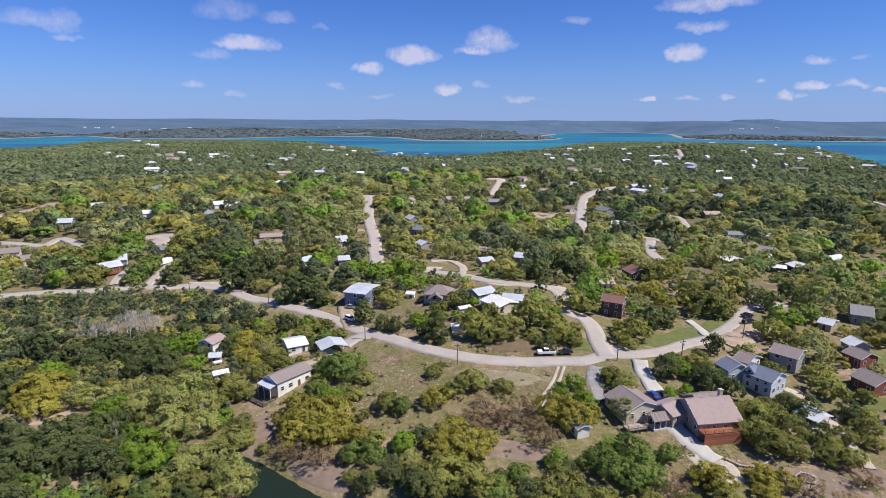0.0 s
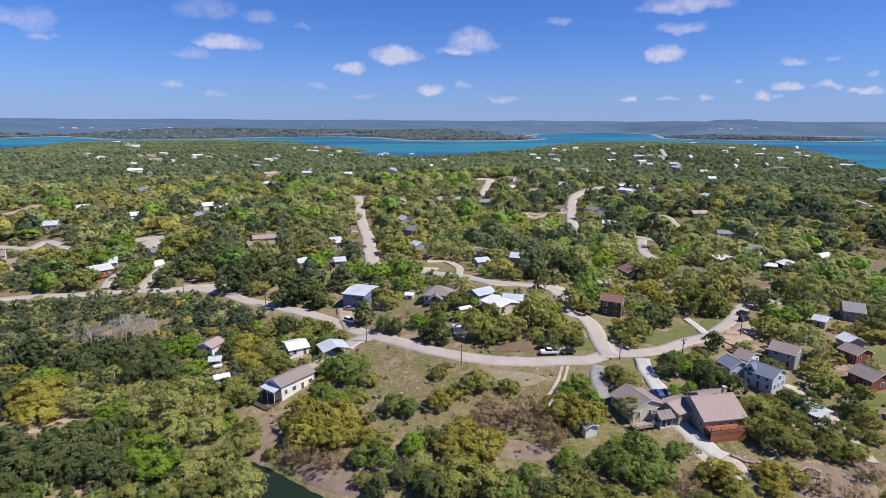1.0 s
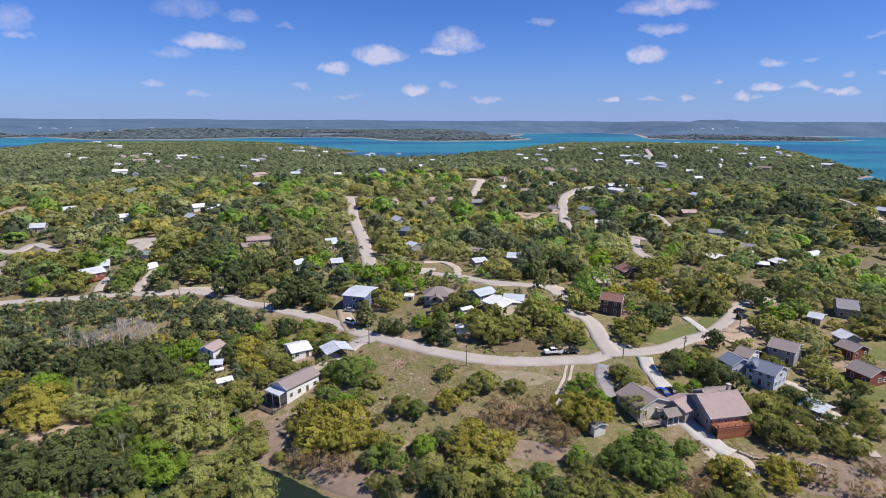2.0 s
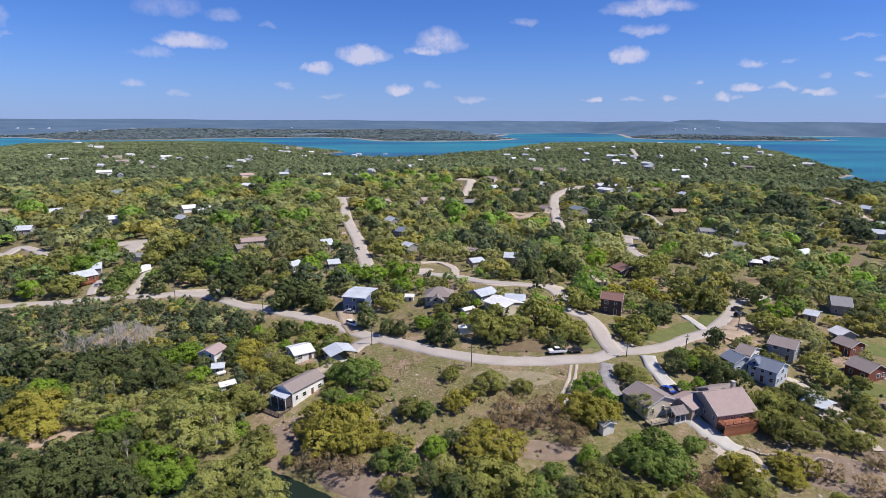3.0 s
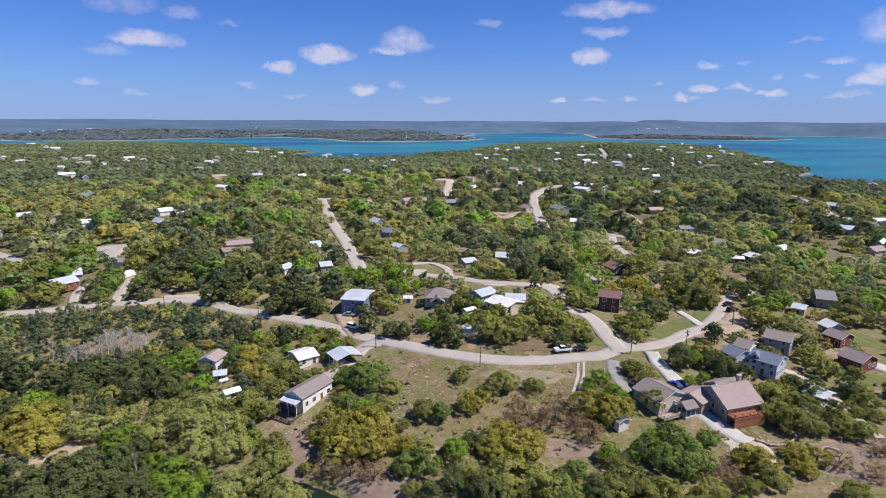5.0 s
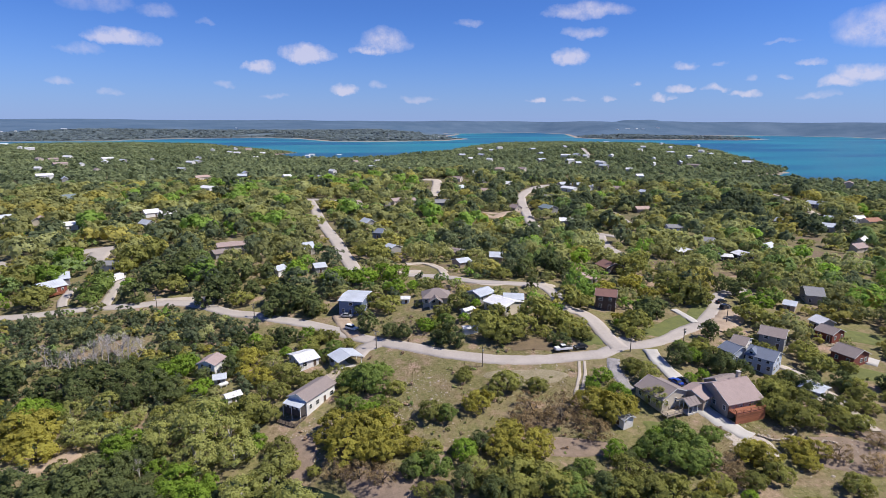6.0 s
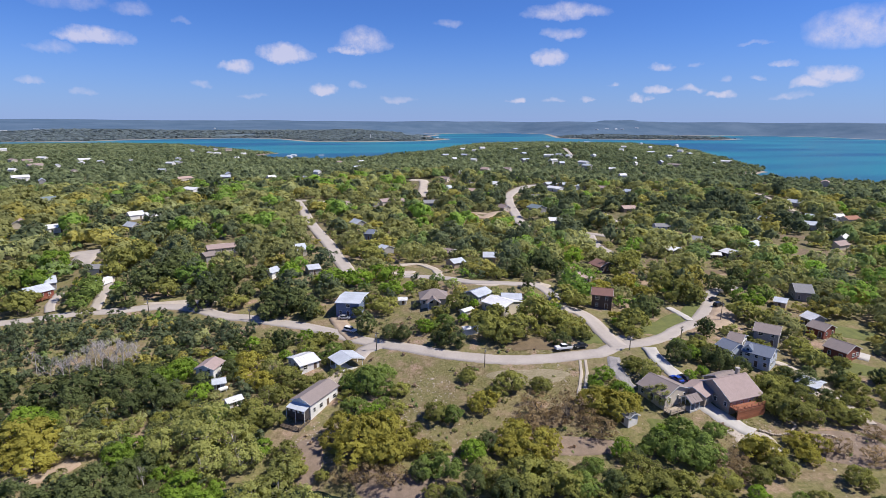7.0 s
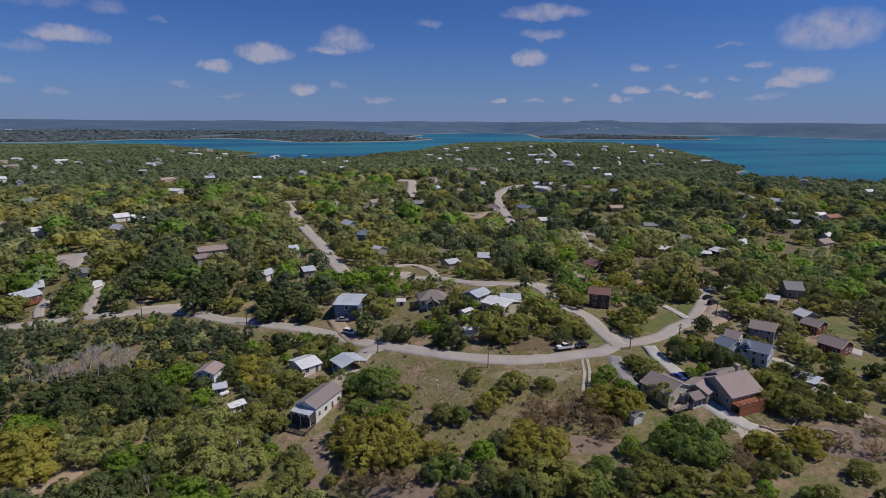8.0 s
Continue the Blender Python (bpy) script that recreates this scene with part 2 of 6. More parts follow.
# blue-grey in place of leaf green: the haze over the lake, painted in
HAZED_WOODS = foliage("hazed_woods", (0.25, 0.31, 0.33), (0.195, 0.245, 0.265), per_tree=True)
# leaf colours brightened, blue raised most to paint haze into the woods
HAZED_TONES = {kind: foliage(kind + "_woods", *[(r * 1.2, g * 1.2, b * 1.6) for r, g, b in pair], per_tree=True) for kind, pair in LEAF.items()}
# one greyed green for all kinds, with distance haze in the colour
HAZE_GREYED_TONES = foliage("haze_greyed_woods", (0.34, 0.39, 0.20), (0.185, 0.23, 0.125), per_tree=True)

# ---- the lie of the land ----
HILLS = [
    (0, 150, 45, 3.6), (-80, 130, 60, -2.2), (70, 110, 50, -2.5), (20, 205, 35, 6.8), (-50, 190, 45, 1.5), (120, 180, 60, 3.5),
    (-150, 240, 70, 0.7), (60, 250, 60, 7.0), (-100, 310, 80, 6.8), (180, 280, 80, 5.7), (-20, 350, 80, 3.8), (120, 400, 70, 3.0),
    (-200, 420, 130, 5.9), (-60, 460, 100, 8.7), (60, 560, 110, 11.5), (300, 350, 100, 1.6), (330, 500, 120, 8.1), (200, 130, 90, 0.6),
    (-60, 70, 80, -5.6), (62, 152, 28, 3.5), (-40, 250, 45, 4.0), (60, 390, 50, 4.1), (340, 440, 70, 4.2), (10, 100, 35, -1.8)]
FAR_HILLS = [
    (120, 680, 140, 9.5), (-200, 650, 180, 7.3), (400, 900, 250, 11.1), (600, 1250, 250, 14.0), (-300, 1200, 400, 1.5),
    (-300, 400, 150, 7.5), (-450, 650, 200, 6.5), (0, 800, 150, 5.3), (640, 1340, 140, 7.5)]
LAKE = -9.5
NEAR_SHORE = [
    (-5000, -600), (-5000, 900), (-2200, 1150), (-1197, 1500), (-1153, 1580), (-1152, 1740), (-1250, 2000), (-1060, 2200), (-758, 2250),
    (-503, 2130), (-389, 1943), (-235, 1673), (-138, 1513), (-199, 1409), (-129, 1277), (-24, 1244), (67, 1291), (143, 1385), (234, 1523),
    (424, 1890), (583, 2150), (900, 2250), (1200, 2080), (1180, 1780), (1058, 1464), (857, 1099), (762, 921), (731, 839), (656, 787),
    (598, 767), (644, 690), (760, 590), (1100, 300), (1600, 150), (5000, -100), (5000, -600)]
FAR_SHORE = [
    (-5600, 1900), (-1789, 2314), (-1770, 2551), (-1713, 2746), (-1321, 2379), (-941, 2432), (-751, 2708), (-395, 2860), (-211, 2699),
    (-67, 2337), (164, 2301), (411, 2398), (579, 2643), (500, 2950), (565, 3122), (720, 3500), (645, 3800), (1401, 4100), (1500, 3700),
    (1200, 2816), (1241, 2576), (1538, 2470), (1886, 2400), (2178, 2588), (1950, 2690), (1700, 2830), (1560, 3050), (1800, 3230), (2269, 3309), (2775, 3147), (2934, 2875),
    (2811, 2357), (3600, 1700), (5600, 1300), (5600, 5600), (-5600, 5600)]


def inland(x, y, shore):
    """Metres from the shoreline: positive on land, negative out on the water."""
    best, odd = np.full(x.shape, 1e12), np.zeros(x.shape, bool)
    for (x0, y0), (x1, y1) in zip(shore, shore[1:] + shore[:1]):
        dx, dy = x1 - x0, y1 - y0
        s = np.clip(((x - x0) * dx + (y - y0) * dy) / (dx * dx + dy * dy), 0, 1)
        best = np.minimum(best, (x - x0 - s * dx) ** 2 + (y - y0 - s * dy) ** 2)
        if dy:
            odd ^= ((y0 > y) != (y1 > y)) & (x < x0 + (y - y0) / dy * dx)
    return np.where(odd, 1, -1) * np.sqrt(best)


def smooth(a, b, v):
    s = np.clip((v - a) / (b - a), 0, 1)
    return s * s * (3 - 2 * s)


def creek(x, y):
    """Depth of the creek bed that winds past the near woods."""
    mid = 108 - 0.42 * (x + 30) + 4 * np.sin(x * 0.09) - 0.002 * (x + 30) ** 2
    return 2.6 * np.exp(-((y - mid) / 7.5) ** 2) * smooth(25, -5, x) * smooth(-90, -50, x)


def terrain(x, y):
    """Height of the land, lake bed included."""
    x, y = np.asarray(x, float), np.asarray(y, float)
    land = np.full(x.shape, -4.0)
    for cx, cy, r, h in HILLS + FAR_HILLS:
        land += h * np.exp(-((x - cx) ** 2 + (y - cy) ** 2) / r ** 2)
    land -= creek(x, y)
    near = inland(x, y, NEAR_SHORE)
    land = np.where(near > 0, LAKE + 0.3 + (land - LAKE - 0.3) * smooth(-20, 420, near), LAKE - 0.5 - np.minimum(-near * 0.05, 8))
    far = inland(x, y, FAR_SHORE)
    reach = np.hypot(x, y)
    rise = 74 * np.clip((reach - 2500) / 2150, 0, 1) ** 1.25 * smooth(0, 500, far) + 7 * smooth(0, 200, far)
    rise += (3 * np.sin(x * 0.0041 + y * 0.002) + 2.5 * np.sin(x * 0.0097 - y * 0.004)) * smooth(100, 700, far)
    mesa = 15 * smooth(190, 110, np.hypot(x - 2230, y - 4020)) + 6 * smooth(900, 200, np.hypot(x - 2230, y - 4020))
    return np.where(far > -60, np.maximum(land, LAKE - 3 + smooth(-60, 10, far) * 3.6 + np.where(far > 0, rise + mesa, 0)), land)


def ground_z(x, y):
    return float(terrain(np.array([x]), np.array([y]))[0])


def part(name, bm, material, parent=None, label=""):
    """One mesh object from a bmesh, under a thing or a part."""
    mesh = bpy.data.meshes.new(name)
    bm.to_mesh(mesh)
    bm.free()
    mesh.materials.append(material)
    ob = new(name, mesh)
    ob.parent = parent
    return tagged(ob, label)


def sheet(name, verts, faces, material, parent=None, shade=False):
    """One mesh object from arrays of corners and faces of one size."""
    mesh = bpy.data.meshes.new(name)
    verts, faces = np.asarray(verts, np.float32), np.asarray(faces, np.int32)
    mesh.vertices.add(len(verts))
    mesh.vertices.foreach_set("co", verts.ravel())
    mesh.loops.add(faces.size)
    mesh.loops.foreach_set("vertex_index", faces.ravel())
    mesh.polygons.add(len(faces))
    mesh.polygons.foreach_set("loop_start", np.arange(0, faces.size, faces.shape[1], dtype=np.int32))
    mesh.update(calc_edges=True)
    mesh.validate()
    if shade:
        mesh.polygons.foreach_set("use_smooth", np.ones(len(mesh.polygons), bool))
    mesh.materials.append(material)
    ob = new(name, mesh)
    ob.parent = parent
    return ob


def steps(*spans):
    return np.concatenate([np.arange(a, b, s) for a, b, s in spans])


def build_ground():
    xs = steps((-5600, -2500, 110), (-2500, -700, 42), (-700, -220, 11), (-220, 220, 3.5), (220, 700, 11), (700, 2500, 42), (2500, 5700, 110))
    ys = steps((-600, 40, 42), (40, 260, 3.2), (260, 700, 8), (700, 1700, 20), (1700, 5100, 48))
    x, y = np.meshgrid(xs, ys)
    z = terrain(x, y)
    # uneven ground under the grass
    z += 0.09 * np.sin(x * 0.61 + 1.3 * np.sin(y * 0.37)) * np.sin(y * 0.53 + x * 0.11) * smooth(500, 300, np.hypot(x, y))
    i = np.arange(x.size).reshape(x.shape)
    faces = np.stack([i[:-1, :-1], i[:-1, 1:], i[1:, 1:], i[1:, :-1]], -1).reshape(-1, 4)
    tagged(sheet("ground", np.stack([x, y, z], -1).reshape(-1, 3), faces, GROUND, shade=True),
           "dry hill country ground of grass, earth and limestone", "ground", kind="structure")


build_ground()


def flat_water(name, corners, z, material, label):
    bm = bmesh.new()
    bm.faces.new([bm.verts.new((x, y, z)) for x, y in corners])
    tagged(part(name, bm, material), label, "water", kind="structure")


flat_water("water_lake", [(-5600, 560), (5600, 300), (5600, 5100), (-5600, 5100)], LAKE, WATER, "turquoise lake water under light wind ripples")
flat_water("water_creek", [(-95, 150), (-100, 120), (-40, 84), (40, 62), (60, 80), (0, 116), (-30, 128)], -10.0, CREEK, "dark still green creek water below wooded banks")

# ---- roads, drives and paths: a ribbon along its middle line, draped on the land ----
ROADS = {
    "main": [(-197, 222), (-181, 226), (-171, 228), (-159, 229), (-149, 230), (-135, 233), (-120, 233), (-110, 234), (-98, 232), (-89, 227), (-79, 219), (-70, 215), (-60, 209), (-51, 204), (-40, 196), (-34, 190),
         (-26, 183), (-15, 175), (-5, 167), (5, 162), (15, 159), (26, 158), (37, 158), (44, 158), (52, 161), (60, 161), (70, 164), (81, 171), (91, 176), (101, 184), (109, 192), (115, 200),
         (123, 205), (136, 209)],
    "branch": [(51, 160), (51, 169), (52, 178), (52, 185), (50, 190), (46, 193), (47, 207), (44, 216), (31, 219), (19, 225), (9, 241), (-7, 251)],
    "lane": [(9, 241), (10, 258), (5, 271), (-5, 271)],
    "north": [(-61, 461), (-54, 412), (-49, 371), (-43, 338), (-38, 312), (-35, 287), (-32, 268), (-31, 255)],
    "northtop": [(-65, 458), (-54, 458), (-35, 449)],
    "east": [(210, 580), (178, 563), (155, 538), (133, 504), (121, 471), (110, 431), (101, 395), (95, 370), (94, 352)],
    "dirt": [(66, 400), (72, 386), (88, 408), (105, 419)],
    "loop": [(118, 349), (127, 341), (134, 331), (142, 318)],
    "loop2": [(129, 334), (119, 309), (114, 289), (113, 276)],
    "lane2": [(176, 428), (182, 418), (174, 388), (169, 360), (175, 344), (176, 324), (176, 302)],
    "lane3": [(258, 528), (262, 500)],
    "rdm": [(49, 570), (60, 560), (52, 514), (45, 482)],
    "rrr": [(380, 512), (364, 460), (345, 413), (331, 379)],
    "cds": [(-170, 313), (-161, 315), (-153, 317)],
    "cds2": [(-158, 312), (-156, 299), (-153, 290)],
    "drive1": [(-129, 234), (-131, 248), (-132, 259), (-135, 272)],
    "drive2": [(-145, 236), (-148, 245), (-149, 256)],
    "track": [(36, 155), (33, 148), (29, 141), (26, 136)],
    "drivel": [(60, 157), (59, 151), (59, 145), (59, 137)],
    "drivem": [(58, 130), (60, 124), (62, 119), (64, 115)],
    "pathr": [(97, 144), (99, 140), (100, 130), (99, 121), (97, 111)],
    "driveb": [(-33, 188), (-36, 199), (-38, 208)],
    "drivec": [(-25, 181), (-30, 179), (-33, 174)],
    "driver": [(46, 154), (44, 150), (43, 143), (43, 138)],
    "yardd": [(90, 177), (90, 185), (89, 190)],
    "pathl": [(-119, 133), (-112, 135), (-108, 136), (-104, 138), (-102, 141)],
    "dirtpad": [(93, 172), (103, 177), (112, 186)],
    "barnd": [(126, 144), (129, 140)],
    "leftr": [(-261, 307), (-240, 305), (-220, 301), (-218, 314), (-193, 295)],
    "hill": [(525, 1244), (476, 1111), (444, 1033)],
    "pinkd": [(-304, 371), (-293, 382), (-288, 397), (-293, 422)],
}
ROAD_LOOK = {
    "main": (5.0, ASPHALT, "pale chip-seal residential road curving through the trees"), "branch": (6.0, ASPHALT, "pale side road climbing from the junction"),
    "lane": (3.6, PALE_ROAD, "gravel lane between yards"), "north": (7.2, ASPHALT, "straight pale road up the hill"),
    "northtop": (6.0, ASPHALT, "short road at the hilltop"), "east": (7.8, ASPHALT, "pale road bending over the rise"),
    "dirt": (6.0, DIRT, "dirt lane scraped bare"), "loop": (5.5, ASPHALT, "narrow paved street through dark trees"),
    "loop2": (6.0, ASPHALT, "short paved turnaround"), "lane2": (5.0, ASPHALT, "narrow paved lane"), "lane3": (7.0, ASPHALT, "paved parking strip"),
    "rdm": (9.0, PALE_ROAD, "wide gravel lot"), "rrr": (5.0, PALE_ROAD, "pale road among trees"), "cds": (8.0, ASPHALT, "paved cul-de-sac"),
    "cds2": (10.0, ASPHALT, "grey paved cul-de-sac"), "drive1": (4.0, ASPHALT, "grey paved drive"), "drive2": (3.4, ASPHALT, "grey paved drive"),
    "drivel": (4.6, CONCRETE, "white concrete drive"), "drivem": (4.6, CONCRETE, "pale concrete drive"), "pathr": (2.6, PALE_ROAD, "gravel path"),
    "driveb": (5.0, DIRT, "earth drive"), "drivec": (5.5, ASPHALT, "paved drive apron"), "driver": (3.6, RUBBLE, "grey rubble drive"),
    "yardd": (3.0, CONCRETE, "concrete drive"), "pathl": (4.0, DIRT, "bare earth track through the woods"), "dirtpad": (9.0, DIRT, "bare earth lot"),
    "barnd": (5.0, CONCRETE, "concrete pad"), "leftr": (5.0, ASPHALT, "paved street"), "hill": (8.0, ASPHALT, "paved street running down a wooded hill"), "pinkd": (12.0, DIRT, "bare reddish earth lot"),
}


def glide(points, step=2.0):
    """Points every step metres on a smooth line through the given ones."""
    p = np.array(points, float)
    p = np.vstack([2 * p[0] - p[1], p, 2 * p[-1] - p[-2]])
    out = []
    for a, b, c, d in zip(p, p[1:], p[2:], p[3:]):
        for s in np.linspace(0, 1, max(2, int(np.hypot(*(c - b)) / step)), endpoint=False):
            out.append(0.5 * (2 * b + (c - a) * s + (2 * a - 5 * b + 4 * c - d) * s ** 2 + (3 * b - a - 3 * c + d) * s ** 3))
    return np.array(out + [p[-2]])


def ribbon(name, points, width, material, label, lift, ragged=0.0):
    mid = glide(points)
    way = np.gradient(mid, axis=0)
    way /= np.hypot(way[:, 0], way[:, 1])[:, None] + 1e-9
    side = np.stack([-way[:, 1], way[:, 0]], -1)
    rng = np.random.default_rng(len(mid))
    across = np.array([-0.53, -0.5, -0.25, 0, 0.25, 0.5, 0.53])
    rows = []
    for k, u in enumerate(across):
        off = u * width + (rng.normal(0, ragged, len(mid)) if abs(u) > 0.4 else 0)
        q = mid + side * np.asarray(off).reshape(-1, 1)
        z = terrain(q[:, 0], q[:, 1]) + lift - (0.25 + lift if abs(u) > 0.51 else 0)
        rows.append(np.column_stack([q, z]))
    v = np.stack(rows, 1)
    i = np.arange(v.shape[0] * v.shape[1]).reshape(v.shape[:2])
    faces = np.stack([i[:-1, :-1], i[:-1, 1:], i[1:, 1:], i[1:, :-1]], -1).reshape(-1, 4)[:, ::-1]
    tagged(sheet(name, v.reshape(-1, 3), faces, material), label, "road", kind="structure")


for name, line in ROADS.items():
    if name == "track":
        continue
    width, material, label = ROAD_LOOK[name]
    away = math.hypot(*line[0])
    ribbon("road_" + name if material in (ASPHALT, PALE_ROAD) else "drive_" + name, line, width, material, label,
           0.13 + (0.06 if name == "main" else 0) + 0.0008 * (60 if name == "main" else away) + 0.004 * list(ROADS).index(name), 0.12 if material is ASPHALT else 0.3)
# the two ruts of the track across the meadow
for k, off in enumerate((-0.9, 0.9)):
    ribbon("track_rut", [(x + off, y) for x, y in ROADS["track"]], 0.9, PALE_ROAD, "pale wheel rut worn into the meadow", 0.14, 0.12)


def patch(name, x, y, rx, ry, turn, material, label, seed=1):
    """A draped patch of other ground, with an uneven edge."""
    rings, around = 7, 40
    rng = np.random.default_rng(seed)
    wob = 1 + 0.16 * np.interp(np.arange(around), np.linspace(0, around, 12), np.append(w := rng.normal(0, 1, 11), w[0]))
    a = np.arange(around) / around * 2 * math.pi
    verts = [(x, y)]
    for k in range(1, rings + 1):
        r = k / rings
        u, v = np.cos(a) * rx * r * wob, np.sin(a) * ry * r * wob
        c, s = math.cos(radians(turn)), math.sin(radians(turn))
        verts += list(zip(x + u * c - v * s, y + u * s + v * c))
    v = np.array(verts)
    z = terrain(v[:, 0], v[:, 1]) + 0.11 + 0.008 * (seed % 5)
    z[-around:] -= 0.6
    faces = []
    for k in range(rings):
        for j in range(around):
            n = (j + 1) % around
            if k == 0:
                faces.append((0, 1 + j, 1 + n, 1 + n))
            else:
                b0, b1 = 1 + (k - 1) * around, 1 + k * around
                faces.append((b0 + j, b1 + j, b1 + n, b0 + n))
    tri = [(f[0], f[1], f[2]) for f in faces] + [(f[0], f[2], f[3]) for f in faces if f[2] != f[3]]
    tagged(sheet(name, np.column_stack([v, z]), tri, material, shade=True), label, "grass" if material in (LAWN, STRAW) else "ground", kind="structure")


patch("road_junction", 53.5, 164, 5.5, 4.8, 20, ASPHALT, "pale paved mouth of the side road", 24)
patch("lawn", 80, 176, 20, 5.5, 28, LAWN, "mown green lawn inside the bend of the road", 1)
patch("lawn", 101, 190, 10, 5, 50, LAWN, "mown green lawn beside a drive", 2)
patch("dry_grass", 24, 167.5, 13, 4.2, 4, STRAW, "brown uncut grass behind the road", 3)
patch("dry_grass", 44, 170, 5, 8, 10, LAWN, "grass verge by the side road", 4)
patch("lawn", -53, 238, 8, 5, 10, LAWN, "small green lawn between trees", 5)
patch("lawn", 116, 140, 12, 6, -50, LAWN, "rough green yard by the barn", 6)
patch("lawn", 140, 158, 16, 7, -40, LAWN, "green yard with scrap", 7)
patch("lawn", 46, 121, 9, 5, -30, LAWN, "rough green yard below the house", 8)
patch("dry_field", 228, 262, 24, 13, -20, STRAW, "open brown field", 9)
patch("lawn", 160, 500, 16, 14, 0, LAWN, "green lawn beside a hilltop road", 10)
patch("lawn", 185, 355, 14, 8, 20, LAWN, "green lawn by a lane", 11)
patch("bare_ground", 63, 113, 7, 4, -30, PALE_ROAD, "pale gravel spill below the drive", 15)
patch("lawn", 12, 184, 6, 5, 0, LAWN, "green grass below the white house", 16)
patch("bare_ground", -100, 236.5, 15, 3.2, -8, PALE_ROAD, "wide pale limestone shoulder beside the road", 17)
patch("bare_ground", -27, 116, 13, 4.5, -24, BANK, "bare brown creek bank", 18)
patch("bare_ground", -49, 131, 6, 8, 10, BANK, "bare stony bank below the mobile home", 19)
patch("bare_ground", 80, 105, 13, 8, -20, BANK, "bare brown stony slope", 20)
patch("bare_ground", 94, 112, 5, 12, 30, BANK, "bare earth track on the slope", 21)
patch("bare_ground", 20, 119, 12, 4, -10, BANK, "bare brown earth among scrub", 22)
patch("stony_ground", 17, 150.5, 13, 4.0, -8, STONY, "thin grass over pale limestone rubble below the road", 25)
patch("bare_ground", 15, 131, 10, 4, 10, STRAW, "brown dry grass in the meadow", 23)


# ---- houses ----
HOUSE_SPOTS = []


def tube(points, radii, sides=5):
    """Corners and faces of a tapered branch."""
    points = np.asarray(points, float)
    verts, faces = [], []
    for k, (p, r) in enumerate(zip(points, radii)):
        for j in range(sides):
            a = j / sides * 2 * math.pi
            verts.append((p[0] + r * math.cos(a), p[1] + r * math.sin(a), p[2]))
    for k in range(len(points) - 1):
        for j in range(sides):
            n = (j + 1) % sides
            faces.append((k * sides + j, k * sides + n, (k + 1) * sides + n, (k + 1) * sides + j))
    return verts, faces


def shade_of(name, rgb, **more):
    if name not in PAINTS:
        PAINTS[name] = paint(name, rgb, **more)
    return PAINTS[name]


PAINTS = {}
ROOFS = {
    "grey_metal": dict(rgb=(0.60, 0.64, 0.70), rough=0.42, metal=0.1, grain=0.6, stain=0.6), "white_metal": dict(rgb=(0.80, 0.80, 0.82), rough=0.45, metal=0.0, grain=0.5, stain=0.6),
    "brown_shingle": dict(rgb=(0.27, 0.225, 0.215), rough=0.9, grain=2.0, bump=0.02), "tan_shingle": dict(rgb=(0.37, 0.285, 0.27), rough=0.9, grain=2.0, bump=0.02),
    "grey_shingle": dict(rgb=(0.25, 0.25, 0.265), rough=0.9, grain=2.0, bump=0.02), "dark_shingle": dict(rgb=(0.13, 0.12, 0.125), rough=0.9, grain=2.0, bump=0.02),
    "red_tile": dict(rgb=(0.36, 0.17, 0.11), rough=0.85, grain=2.0, bump=0.03), "pink_shingle": dict(rgb=(0.46, 0.34, 0.30), rough=0.9, grain=2.0, bump=0.02),
    "blue_shingle": dict(rgb=(0.17, 0.20, 0.27), rough=0.85, grain=2.0, bump=0.02), "green_metal": dict(rgb=(0.27, 0.33, 0.33), rough=0.45, metal=0.2, grain=0.6),
    "rust_shingle": dict(rgb=(0.24, 0.13, 0.11), rough=0.9, grain=2.0, bump=0.02),
}
WALLS = {
    "white": dict(rgb=(0.78, 0.77, 0.76), rough=0.7, grain=0.7, stain=0.6), "cream": dict(rgb=(0.62, 0.55, 0.45), rough=0.8, grain=0.8, stain=0.6),
    "tan": dict(rgb=(0.42, 0.34, 0.28), rough=0.85, grain=1.0), "grey": dict(rgb=(0.33, 0.32, 0.32), rough=0.8, grain=0.8), "blue": dict(rgb=(0.16, 0.21, 0.33), rough=0.7, grain=0.8),
    "dark": dict(rgb=(0.07, 0.06, 0.06), rough=0.8, grain=0.8), "brown": dict(rgb=(0.115, 0.08, 0.065), rough=0.8, grain=0.8), "red": dict(rgb=(0.25, 0.075, 0.055), rough=0.8, grain=0.8),
    "pale_blue": dict(rgb=(0.52, 0.58, 0.68), rough=0.7, grain=0.7), "limestone": dict(rgb=(0.50, 0.43, 0.36), rough=0.9, grain=1.5, bump=0.03),
}
TRIM = paint("white_trim_paint", (0.80, 0.80, 0.79), rough=0.6, grain=1.0)
GLASS = paint("dark_window_glass", (0.03, 0.036, 0.045), (0.02, 0.024, 0.03), 0.3, 0.08)
REDWOOD = paint("red_stained_timber", (0.36, 0.135, 0.07), (0.21, 0.075, 0.04), 1.5, 0.75, 0.01, spread=0.2, streak=(1, 6, 6))
PLANK = paint("weathered_plank", (0.42, 0.36, 0.29), (0.27, 0.22, 0.17), 1.5, 0.85, 0.01, spread=0.2)
DARK_WOOD = paint("dark_timber", (0.13, 0.10, 0.08), (0.07, 0.055, 0.045), 1.5, 0.85, 0.01, spread=0.2)
POLE_WOOD = paint("utility_pole_wood", (0.17, 0.14, 0.115), (0.09, 0.075, 0.06), 2.0, 0.9, 0.01, streak=(4, 4, 0.3))
STONE = paint("limestone_blocks", (0.46, 0.40, 0.34), (0.30, 0.255, 0.21), 1.5, 0.9, 0.03, spread=0.25)
